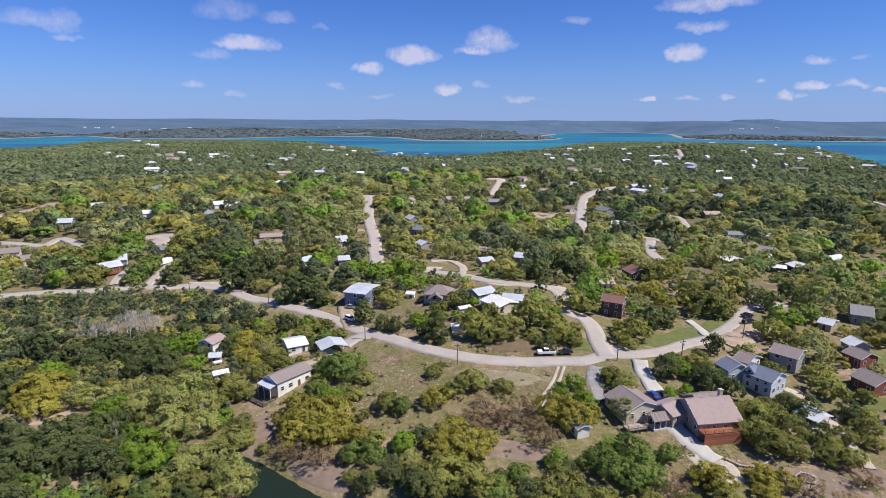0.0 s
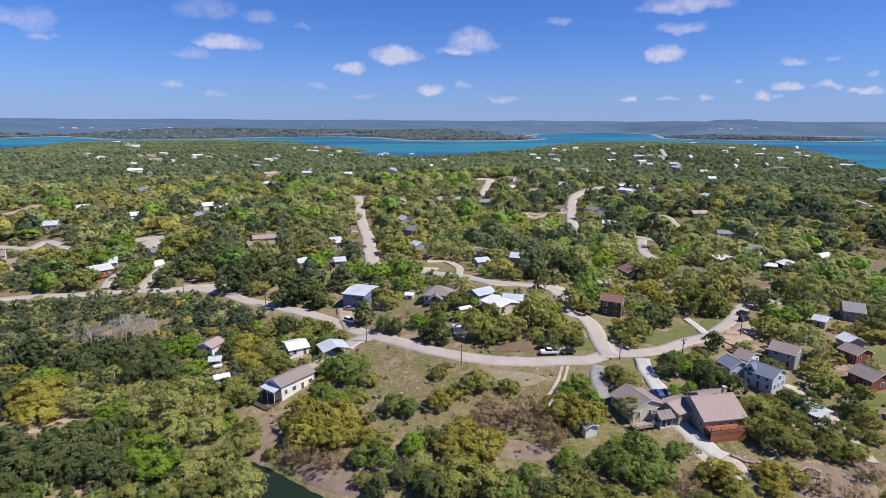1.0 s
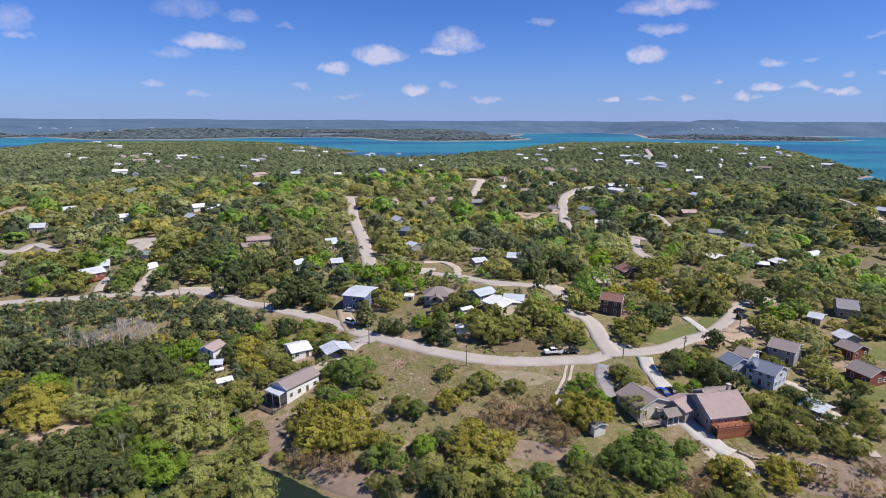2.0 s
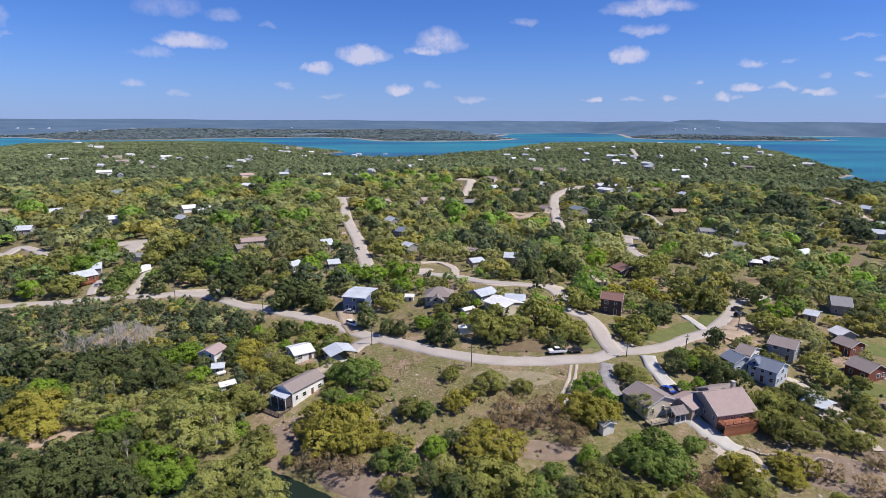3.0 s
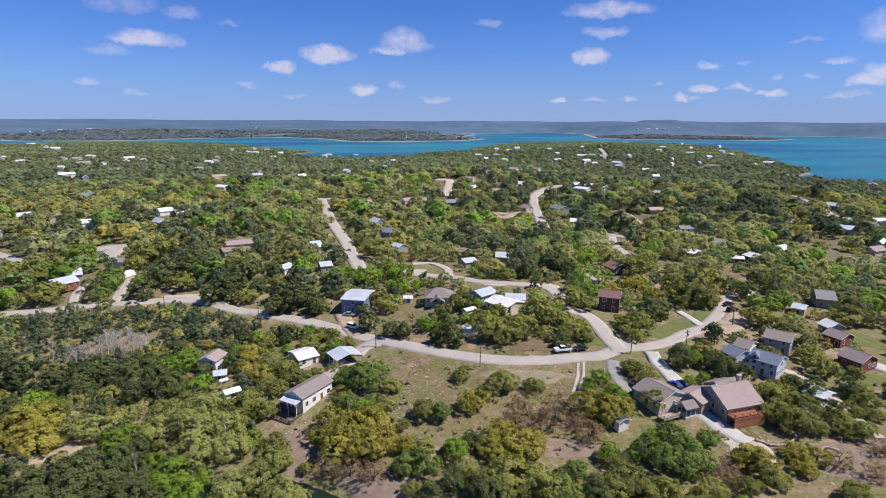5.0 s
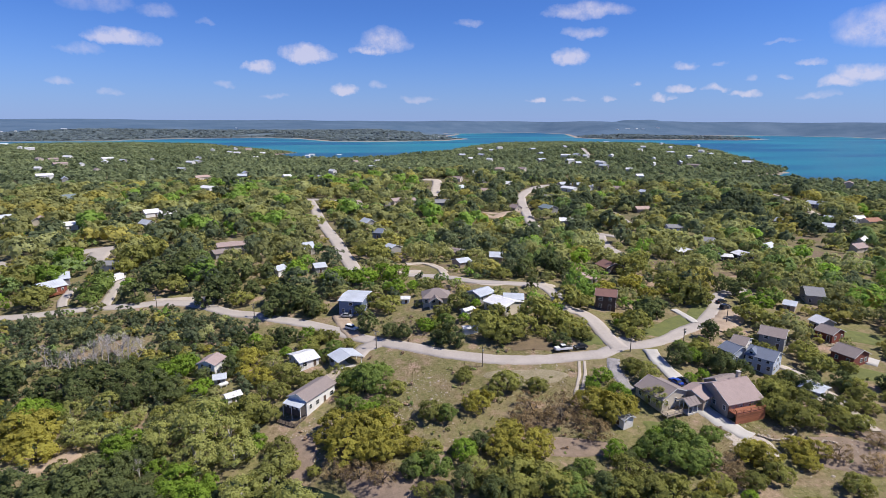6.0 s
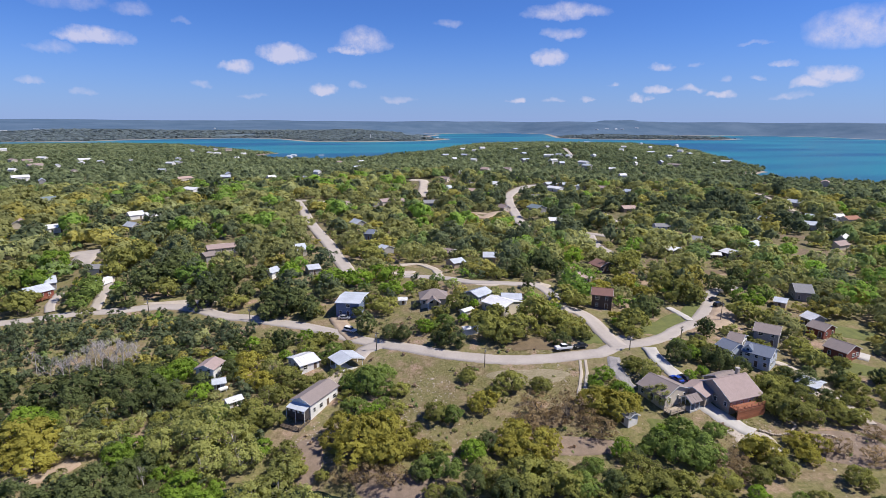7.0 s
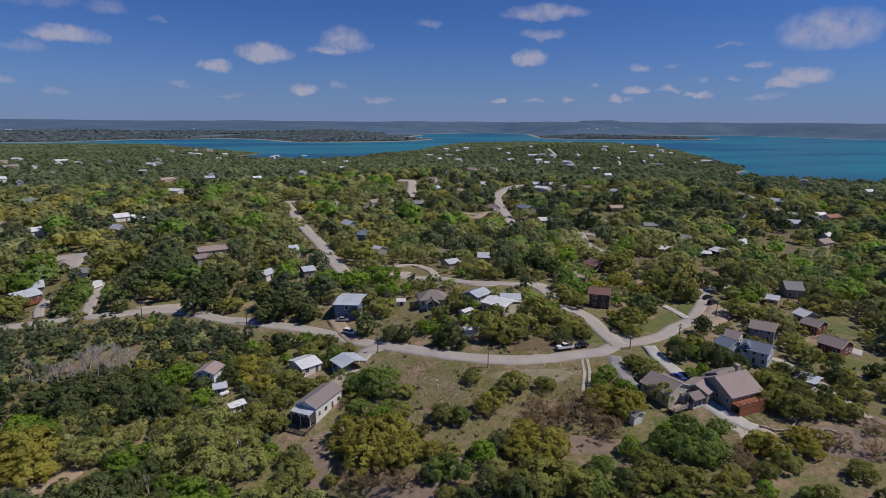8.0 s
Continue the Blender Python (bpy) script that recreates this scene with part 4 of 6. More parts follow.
house(-191.4, 681, 47, 17.7, 12, 5.5, 3.8, "cream", "pink_shingle", "house with a pale pink roof", detail=0)
house(-202.3, 330.6, 35, 6.6, 8, 4.8, 3.2, "cream", "red_tile", "house with a red tile roof", detail=0)
house(-234, 343.3, 19, 7.6, 10, 5, 3.2, "grey", "grey_metal", "house with a plain grey roof", detail=0)
house(-195.1, 370.4, 33, 9.4, 9, 4.5, 3.0, "white", "white_metal", "house with a bright blue-white metal roof", detail=0)
house(-244.4, 482.6, 34, 11.2, 12, 6, 3.6, "grey", "green_metal", "house with a wide teal-grey roof", detail=0)
house(-226.1, 472.1, -5, 5.8, 8, 5, 3.4, "white", "white_metal", "small white house among oaks", detail=0)
house(-12.3, 212.2, -10, 3.0, 2.4, 2.6, 2.0, "white", "white_metal", "small white garden shed", noun="shed", sides="front")
house(-68.3, 158.9, 30, 4.0, 2.6, 2.4, 1.9, "white", "white_metal", "small white shed beside the trees", noun="shed", sides="front")
house(-73.5, 168.5, 10, 3.2, 2.6, 3.2, 2.4, "grey", "grey_metal", "grey metal tool shed by the white house", noun="shed", sides="front")
house(5.8, 178.2, 5, 5.0, 2.2, 2.4, 2.1, "white", "white_metal", "white box trailer standing in dry grass", noun="box_trailer", sides="")
house(8.0, 191.9, 30, 4.5, 2.2, 1.9, 1.5, "white", "white_metal", "white covered boat beside the house", noun="covered_boat", sides="")
open_shed(54.4, 127.6, 14, 3.6, 3.4, 3.9, 2.9, "brown_shingle", "small gabled entry porch with white posts", noun="porch")
deck(48.6, 126.2, 14, 5.5, 2.4, 1.2, PLANK, "weathered terrace deck before the tan house")

# ---- homes farther off, among the trees ----
FAR_HOMES = {
    ("white", "white_metal", "small white-roofed house half hidden by trees"): [(-219, 576, 8), (-689, 1170, 17), (-597, 1054, 12), (-424, 1039, 16), (-545, 1191, 16), (-364, 708, 16), (-1090, 2041, 24), (-149, 398, 8), (-105, 1319, 10), (-99, 1399, 12), (-35, 1418, 11), (-94, 652, 8),
         (-44, 701, 8), (-57, 623, 8), (43, 624, 8), (-205, 1220, 8), (-271, 1401, 14), (380, 994, 17), (345, 893, 13), (418, 989, 10), (480, 1012, 11), (391, 873, 18), (549, 977, 8), (342, 663, 8),
         (385, 768, 8), (711, 1108, 12), (932, 1381, 13), (1158, 1725, 24), (679, 922, 8), (756, 983, 19)],
    ("white", "white_metal", "little white-roofed house half hidden by trees"): [(352, 1407, 12), (713, 2431, 24), (1020, 2111, 24), (424, 1585, 16), (651, 1205, 10), (-371, 1112, 9), (-859, 1665, 16), (-352, 1532, 18)],
    ("grey", "grey_metal", "small house with a grey metal roof among trees"): [(-244, 392, 8), (-407, 1072, 10), (-280, 1053, 14), (-318, 649, 8), (-152, 365, 8), (6, 740, 8), (851, 1232, 24), (572, 928, 10), (727, 1205, 18), (296, 896, 15), (266, 1180, 17), (232, 1222, 15),
         (488, 1264, 13), (-247, 819, 8), (-2, 441, 8), (279, 351, 8), (198, 271, 8)],
    ("cream", "tan_shingle", "small house with a tan roof among trees"): [(-190, 439, 8), (-7, 1017, 10), (-359, 837, 8), (-275, 1597, 16), (-77, 432, 8), (19, 448, 9)],
    ("tan", "brown_shingle", "brown-roofed house among trees"): [(-310, 483, 8), (568, 881, 21)],
    ("white", "white_metal", "white-roofed house between the trees"): [(-787, 1564, 20), (-453, 1130, 20), (-436, 981, 9), (-457, 893, 9), (-161, 403, 9), (-285, 1025, 13), (-213, 1393, 11), (33, 1034, 11), (-314, 1636, 17), (-292, 1429, 18), (-307, 1180, 15),
         (353, 1539, 13), (201, 1008, 9), (217, 933, 10), (137, 567, 9), (870, 1573, 15), (1119, 1882, 13), (961, 1574, 11), (500, 895, 9), (343, 352, 10), (595, 512, 12), (283, 292, 9)],
    ("cream", "tan_shingle", "house with a tan shingle roof between oaks"): [(-568, 1136, 18), (-537, 1117, 15), (-474, 997, 20), (-220, 385, 9), (8, 447, 9), (-25, 429, 9), (192, 684, 9), (82, 559, 9), (243, 531, 9), (100, 423, 9), (328, 456, 9), (260, 273, 10)],
    ("grey", "grey_metal", "grey-roofed house between the trees"): [(-144, 666, 10), (-146, 705, 9), (-19, 363, 9), (423, 1303, 20), (355, 1063, 14), (408, 1010, 13), (339, 846, 9), (367, 813, 13), (74, 511, 9), (200, 566, 12), (227, 547, 9), (254, 496, 12), (354, 400, 15), (322, 353, 9), (332, 347, 10), (362, 401, 12)],
    ("cream", "pink_shingle", "house with a pinkish shingle roof among trees"): [(156, 661, 10), (94, 502, 9), (602, 608, 13)],
    ("cream", "red_tile", "house with a long red tile roof"): [(348, 345, 12), (366, 334, 12)],
    ("white", "grey_metal", "pale building on the far lake shore"): [(-1911, 3073, 24), (-1845, 3073, 24), (-1787, 3121, 24), (-1592, 3012, 24), (-1545, 3036, 24), (-1480, 3058, 24), (-1380, 3142, 24), (-1004, 2670, 24), (-946, 2814, 24), (-647, 2980, 24), (-632, 3571, 24), (-218, 2987, 24),
         (-117, 3058, 24), (4, 3100, 24), (57, 2681, 24), (240, 2636, 24), (413, 3158, 24), (427, 2655, 24), (570, 2910, 24), (1781, 3494, 24), (1871, 3521, 24), (1937, 3526, 24), (1978, 3510, 24), (2124, 3574, 24)],
}
for (wall_name, roof_name, label), rows in FAR_HOMES.items():
    for x, y, size in rows:
        wide = min(size * 0.7, 9)
        house(x, y, -15 + 60 * math.sin(x * 0.13 + y * 0.07), max(size, 9), wide, *((8.4, 6.4) if 600 < y < 2000 else (4.9, 3.0)), wall_name, roof_name, label, detail=0, foot=3)

# ---- open yards and clearings round the homes ----
YARDS = [
    (79, 403, 13, 5, DIRT, "bare scraped earth beside the hilltop road"),
    (125, 255, 9, 6, STRAW, "brown clearing between oaks"),
    (142, 232, 10, 4, STRAW, "dry clearing below a dark house"),
    (26, 219, 8, 3, PALE_ROAD, "pale gravel yard behind a white house"),
    (47, 217, 5, 4, PALE_ROAD, "pale gravel turnaround"),
    (-5, 256, 7, 3, PALE_ROAD, "pale gravel yard by a lane"),
    (16, 265, 8, 4, STRAW, "dry yard round a low house"),
    (191, 534, 8, 4, PALE_ROAD, "pale yard on the hill"),
    (330, 377, 6, 4, PALE_ROAD, "pale drive before a house"),
    (-197, 299, 6, 4, PALE_ROAD, "gravel yard by a street"),
    (-162, 519, 12, 5, PALE_ROAD, "car park of the white hall"),
    (392, 516, 12, 5, PALE_ROAD, "pale car park among trees"),
    (-51, 331, 5, 4, DIRT, "bare yard by the hill road"),
    (-93, 315, 8, 3, PALE_ROAD, "pale yard before a long low house"),
    (261, 306, 14, 6, STRAW, "brown open field"),
]
for k, (x, y, rx, ry, material, label) in enumerate(YARDS):
    patch("bare_ground", x, y, rx, ry, 37 * k % 50 - 25, material, label, 30 + k)
    HOUSE_SPOTS.append((x, y, (rx + ry) / 2))

# ---- vehicles ----


def wheel(parent, x, y, radius=0.36, wide=0.24):
    """A tyre with its rim."""
    bm = bmesh.new()
    bmesh.ops.create_cone(bm, cap_ends=True, segments=18, radius1=radius, radius2=radius, depth=wide, matrix=pose(x, y, radius, 90, 0, 0))
    tyre = part("wheel", bm, RUBBER, parent)
    bm = bmesh.new()
    bmesh.ops.create_cone(bm, cap_ends=True, segments=14, radius1=radius * 0.6, radius2=radius * 0.6, depth=wide + 0.02, matrix=pose(x, y, radius, 90, 0, 0))
    part("rim", bm, STEEL, tyre)


def profile(name, outline, wide, material, parent, taper=0.0, base=0.0):
    """A side outline (x, z) pulled to a width, narrowing upward from base, with rounded edges."""
    bm = bmesh.new()
    rings = []
    for side in (-1, 1):
        rings.append([bm.verts.new((x, side * (wide / 2 - taper * max(0, z - base)), z)) for x, z in outline])
    bm.faces.new(rings[0])
    bm.faces.new(rings[1][::-1])
    for i in range(len(outline)):
        j = (i + 1) % len(outline)
        bm.faces.new((rings[0][j], rings[0][i], rings[1][i], rings[1][j]))
    bmesh.ops.recalc_face_normals(bm, faces=bm.faces)
    bmesh.ops.bevel(bm, geom=bm.edges[:], offset=0.05, segments=2, affect="EDGES", clamp_overlap=True)
    return part(name, bm, material, parent)


CAR_PAINT = {
    "white": paint("white_car_paint", (0.82, 0.82, 0.83), (0.76, 0.76, 0.77), 0.3, 0.25), "dark": paint("dark_car_paint", (0.03, 0.033, 0.04), (0.025, 0.028, 0.033), 0.3, 0.25),
    "blue": paint("blue_car_paint", (0.03, 0.08, 0.42), (0.025, 0.07, 0.36), 0.3, 0.25), "silver": paint("silver_car_paint", (0.5, 0.52, 0.55), (0.44, 0.46, 0.49), 0.3, 0.3, metal=0.4),
}
BODIES = {
    "pickup_truck": (5.7, 1.95, [(-2.85, 0.45), (2.75, 0.45), (2.85, 0.8), (2.75, 1.12), (1.35, 1.2), (-0.75, 1.2), (-0.8, 1.18), (-2.85, 1.18)],
                     [(-0.75, 1.15), (1.3, 1.15), (0.75, 1.85), (-0.6, 1.87)]),
    "car": (4.5, 1.8, [(-2.25, 0.35), (2.2, 0.35), (2.25, 0.65), (2.1, 0.85), (1.0, 0.95), (-1.6, 0.98), (-2.2, 0.92)], [(-1.7, 0.93), (1.05, 0.93), (0.35, 1.42), (-1.0, 1.44)]),
    "suv": (4.8, 1.9, [(-2.4, 0.42), (2.35, 0.42), (2.4, 0.8), (2.25, 1.05), (1.1, 1.12), (-2.3, 1.12)], [(-2.3, 1.08), (1.1, 1.08), (0.5, 1.75), (-2.1, 1.77)]),
    "camper": (7.0, 2.4, [(-3.5, 0.5), (3.4, 0.5), (3.5, 1.2), (3.3, 2.9), (-3.4, 3.0), (-3.5, 2.8)], [(2.6, 1.7), (3.52, 1.7), (3.42, 2.4), (2.6, 2.4)]),
}


def vehicle(kind, x, y, turn, colour, label):
    """A parked vehicle: body, windows, roof, lights, bumpers and four wheels."""
    length, wide, outline, glass = BODIES[kind]
    auto = new(kind)
    auto.matrix_basis = pose(x, y, ground_z(x, y) + 0.34, 0, 0, turn)
    body = profile("body", outline, wide, CAR_PAINT[colour], auto)
    cab = profile("glasshouse", glass, wide - 0.12, GLASS, auto, 0.16, glass[0][1])
    top = max(p[1] for p in glass)
    xs = [p[0] for p in glass if p[1] > top - 0.1]
    if kind != "camper":
        block("roof", (min(xs) - 0.05, max(xs) + 0.05, -wide / 2 + 0.2, wide / 2 - 0.2, top - 0.05, top + 0.05), CAR_PAINT[colour], auto)
    if kind == "pickup_truck":
        block("bed", (-2.7, -0.95, -0.8, 0.8, 1.16, 1.2), RUBBER, auto, "dark open load bed")
    for s in (-1, 1):
        block("headlight", (length / 2 - 0.06, length / 2 + 0.02, s * wide * 0.36 - 0.18, s * wide * 0.36 + 0.18, 0.72, 0.88), TRIM, auto)
        block("tail_light", (-length / 2 - 0.02, -length / 2 + 0.06, s * wide * 0.42 - 0.1, s * wide * 0.42 + 0.1, 0.75, 1.0), shade_of("tail_light_red", (0.35, 0.02, 0.02)), auto)
        block("bumper", (s * length / 2 - 0.08, s * length / 2 + 0.08, -wide * 0.45, wide * 0.45, 0.38, 0.55), STEEL if kind == "pickup_truck" else RUBBER, auto)
        for a in (-0.31, 0.31):
            wheel(auto, a * length, s * (wide / 2 - 0.12))
    return tagged(auto, label, kind.replace("_", " "))


vehicle("pickup_truck", 32.6, 162.0, 182, "white", "white pickup truck parked on the verge")
vehicle("car", 38.6, 162.2, 182, "dark", "dark car parked behind the truck")
vehicle("suv", -33.7, 194.1, -42, "white", "white van parked at the foot of a drive")
vehicle("car", -35.2, 205.2, -20, "silver", "silver car parked in front of the blue house")
vehicle("car", 57.6, 138.4, 100, "blue", "bright blue car on the concrete drive")
vehicle("car", 60.2, 138.4, 100, "dark", "dark car on the concrete drive")
vehicle("car", 112.6, 193.6, 10, "dark", "dark car by the roadside")
vehicle("suv", 110.0, 187.6, 15, "dark", "dark vehicle on the bare lot")
vehicle("camper", -134, 262.1, 65, "white", "white camper parked on a drive")


# ---- utility poles ----


def utility_pole(x, y, tall, turn):
    pole = new("utility_pole")
    pole.location = (x, y, ground_z(x, y))
    pole.rotation_euler = (0, 0, radians(turn))
    v, f = tube([(0, 0, -0.5), (0, 0, tall * 0.5), (0, 0, tall)], (0.17, 0.14, 0.11), 8)
    sheet("shaft", v, f, POLE_WOOD, pole, shade=True)
    block("crossarm", (-1.1, 1.1, -0.06, 0.06, tall - 0.75, tall - 0.6), POLE_WOOD, pole)
    for u in (-1.0, -0.5, 0.5, 1.0):
        block("insulator", (u - 0.05, u + 0.05, -0.05, 0.05, tall - 0.6, tall - 0.42), STEEL, pole)
    bm = bmesh.new()
    bmesh.ops.create_cone(bm, cap_ends=True, segments=12, radius1=0.22, radius2=0.22, depth=0.7, matrix=pose(0, -0.36, tall - 1.4))
    part("transformer", bm, STEEL, pole)
    tagged(pole, "weathered wooden utility pole with a crossarm", "utility pole", group="utility poles")


for x, y, tall, turn in [(4.6, 157.0, 6.8, 5), (-26.1, 177.6, 6.8, -40), (53.3, 157.2, 5.2, 0), (74.9, 161.5, 5.2, 20), (101.5, 175.5, 7.5, 30), (-108.4, 229.8, 5.5, 0), (-69.5, 213.5, 5.5, -30)]:
    utility_pole(x, y, tall, turn)

# ---- yard things ----


def propane_tank(x, y, turn):
    tank = new("propane_tank")
    tank.matrix_basis = pose(x, y, ground_z(x, y), 0, 0, turn)
    bm = bmesh.new()
    bmesh.ops.create_uvsphere(bm, u_segments=16, v_segments=10, radius=0.6)
    for v in bm.verts:
        v.co = (v.co.x + (0.9 if v.co.x > 0 else -0.9), v.co.y, v.co.z + 0.95)
    part("vessel", bm, TRIM, tank)
    for s in (-0.8, 0.8):
        block("saddle", (s - 0.12, s + 0.12, -0.4, 0.4, -0.3, 0.5), CONCRETE, tank)
    bm = bmesh.new()
    bmesh.ops.create_cone(bm, cap_ends=True, segments=10, radius1=0.18, radius2=0.16, depth=0.25, matrix=pose(0, 0, 1.62))
    part("valve_hood", bm, STEEL, tank)
    tagged(tank, "white propane tank on concrete saddles", "tank")


propane_tank(-72.2, 166.4, 30)


def lumber_heap(x, y, size, count, seed):
    """Loose timber thrown in a heap: each board a part."""
    rng = random.Random(seed)
    heap = new("lumber_heap")
    heap.location = (x, y, ground_z(x, y))
    for k in range(count):
        l, w = rng.uniform(1.5, 4.5), rng.uniform(0.12, 0.3)
        bm = bmesh.new()
        box(bm, -l / 2, l / 2, -w / 2, w / 2, 0, 0.06)
        bm.transform(pose(rng.uniform(-size, size), rng.uniform(-size, size) * 0.6, 0.1 + 0.8 * rng.random() * (k / count), rng.uniform(-6, 6), rng.uniform(-14, 14), rng.uniform(0, 180)))
        part("board", bm, PLANK, heap)
    tagged(heap, "heap of pale loose boards and building scrap", "lumber")


lumber_heap(112.0, 155.5, 4.0, 60, 1)
lumber_heap(127.0, 152.5, 3.0, 34, 2)
lumber_heap(131.0, 160.5, 2.5, 26, 3)


def stone_row(points, label):
    """A winding garden edge of single limestone blocks."""
    row = new("stone_edging")
    line = glide(points, 0.55)
    row.location = (*line[0], ground_z(*line[0]))
    rng = random.Random(4)
    shared = []
    for k in range(4):
        bm = bmesh.new()
        bmesh.ops.create_cube(bm, size=1)
        for v in bm.verts:
            v.co = Vector((v.co.x * 0.6, v.co.y * 0.4, v.co.z * 0.45)) + Vector([rng.uniform(-0.05, 0.05) for _ in range(3)])
        mesh = bpy.data.meshes.new("stone")
        bm.to_mesh(mesh)
        bm.free()
        mesh.materials.append(STONE)
        shared.append(mesh)
    for k, (a, b) in enumerate(line):
        ob = new("stone", shared[k % 4])
        ob.parent = row
        ob.matrix_basis = pose(a - line[0][0], b - line[0][1], ground_z(a, b) - ground_z(*line[0]) + 0.25, 0, 0, rng.uniform(0, 180))
    tagged(row, label, "edging")


stone_row([(66.5, 115.5), (69, 113.2), (72, 113), (75, 114), (77.5, 116), (77, 119), (79, 121)], "curving edge of pale limestone blocks below the deck")
stone_row([(79, 108), (81.5, 107), (83, 109), (81, 110.5), (79, 109.5)], "ring of pale limestone blocks on the slope")

# loose limestone on the meadow and the creek bank
def scatter_rocks():
    rng = np.random.default_rng(8)
    verts, faces = [], []
    base = np.array([(-1, -1, -0.3), (1, -1, -0.3), (1, 1, -0.3), (-1, 1, -0.3), (-0.7, -0.6, 0.7), (0.7, -0.7, 0.6), (0.6, 0.7, 0.7), (-0.6, 0.7, 0.6)])
    quads = ((4, 5, 6, 7), (0, 1, 5, 4), (1, 2, 6, 5), (2, 3, 7, 6), (3, 0, 4, 7))
    for cx, cy, spread, count in [(-14, 150, 6, 150), (-20, 140, 5, 110), (22, 149, 7, 130), (-50, 130, 4, 160), (-46, 138, 4, 90), (45, 146, 3, 200), (84, 106, 8, 160), (62, 114, 5, 80), (5, 118, 7, 80), (30, 117, 5, 60), (-14, 124, 6, 80)]:
        for _ in range(count):
            x, y = cx + rng.normal(0, spread), cy + rng.normal(0, spread * 0.7)
            s = rng.uniform(0.07, 0.24) * (1 + (rng.random() > 0.95))
            v = (base + rng.normal(0, 0.12, base.shape)) * s * (1, 0.8, 0.5)
            a = rng.random() * 6.28
            v = v @ np.array([[math.cos(a), math.sin(a), 0], [-math.sin(a), math.cos(a), 0], [0, 0, 1]])
            faces += [tuple(i + len(verts) for i in q) for q in quads]
            verts += list(v + (x, y, ground_z(x, y) + 0.05))
    tagged(sheet("loose_stones", verts, faces, STONE), "scattered pale limestone rubble in dry grass", "rocks", kind="stuff")


scatter_rocks()


def tufts(name, spots, count, size, material, label):
    """Grass and low weeds: blades in tufts."""
    rng = np.random.default_rng(len(name))
    verts = []
    for cx, cy, spread in spots:
        x, y = cx + rng.normal(0, spread, count), cy + rng.normal(0, spread * 0.7, count)
        z = terrain(x, y) + 0.02
        for _ in range(3):
            a = rng.random(count) * 6.28
            w, h = size * (0.5 + rng.random(count)), size * (0.5 + rng.random(count))
            dx, dy = np.cos(a) * w, np.sin(a) * w
            lx, ly = rng.normal(0, 0.4, count) * h, rng.normal(0, 0.4, count) * h
            verts.append(np.stack([np.stack([x - dx, y - dy, z], -1), np.stack([x + dx, y + dy, z], -1), np.stack([x + lx, y + ly, z + h], -1)], 1).reshape(-1, 3))
    v = np.concatenate(verts)
    tagged(sheet(name, v, np.arange(len(v)).reshape(-1, 3), material), label, "grass", kind="stuff")


DRY_BLADES = foliage("dry_grass_blades", (0.36, 0.30, 0.15), (0.20, 0.18, 0.08))
tufts("grass_tufts", [(-2, 147, 13), (14, 149, 12), (-13, 139, 10), (-16, 162, 8), (26, 141, 8), (22, 166, 6), (-18, 188, 9), (84, 106, 9), (62, 117, 6), (20, 122, 8)], 1500, 0.12, DRY_BLADES, "uncut dry grass and weeds in tufts")

# ---- trees ----
# a tree of unit crown radius: how tall, where the crown starts, clumps, leaves a clump, leaf size, flattening, point
SHAPE = {
    "oak": (1.25, 0.15, 84, 42, 0.053, 0.8, 0.0), "yellow_oak": (1.25, 0.15, 80, 42, 0.053, 0.8, 0.0),
    "elm": (1.5, 0.15, 80, 42, 0.053, 0.9, 0.15), "pecan": (1.35, 0.15, 80, 42, 0.053, 0.85, 0.1),
    "cedar": (1.7, 0.05, 84, 40, 0.052, 1.1, 0.5), "hackberry": (1.4, 0.14, 86, 36, 0.044, 0.95, 0.15),
    "shrub": (1.2, 0.2, 54, 26, 0.042, 0.8, 0.0),
}


def clumps(rng, kind, count):
    """Centres and radii of the leaf clumps of a unit tree: they sit on the outer side of a few great limbs' own crowns.
    Also the way outward at each."""
    tall, start, _, _, _, _, point = SHAPE[kind]
    n = 7 if count > 30 else 5 if count > 14 else 3
    turn = (np.arange(n) + rng.uniform(-0.3, 0.3, n)) * 2 * math.pi / max(n - 1, 1)
    far = rng.uniform(0.36, 0.66, n) * (1 - 0.3 * point)
    far[-1] = 0.1 * rng.random()
    wide = rng.uniform(0.34, 0.52, n) * (1 - 0.15 * point)
    wide[-1] = rng.uniform(0.45, 0.6)
    base = tall * start
    up = base + (tall - base) * rng.uniform(0.26, 0.52, n)
    up[-1] = tall - wide[-1] * (0.85 + point)
    limb = np.stack([np.cos(turn) * far, np.sin(turn) * far, up], -1)
    # twice the clumps that are wanted; those deep inside another limb's crown are left out
    m = count * 2
    which = rng.choice(n, m, p=wide ** 2 / np.sum(wide ** 2))
    d = rng.normal(0, 1, (m, 3)) + (0, 0, 0.35)
    d /= np.linalg.norm(d, axis=1)[:, None]
    size = (0.09 + 0.1 * rng.random(m)) * (1 + 9 / (count + 6))
    spot = limb[which] + d * (wide[which] * rng.uniform(0.6, 1.0, m))[:, None] * np.array([1, 1, 0.85 + point * 0.9])
    spot[:, 2] = np.clip(spot[:, 2], base * 0.8 + size * 0.5, None)
    gap = np.linalg.norm(spot[:, None] - limb[None], axis=2) / wide[None]
    gap[np.arange(m), which] = 9
    keep = np.argsort(-np.minimum(gap.min(1), 1.2) - 0.5 * rng.random(m))[:count]
    return spot[keep], size[keep], d[keep]


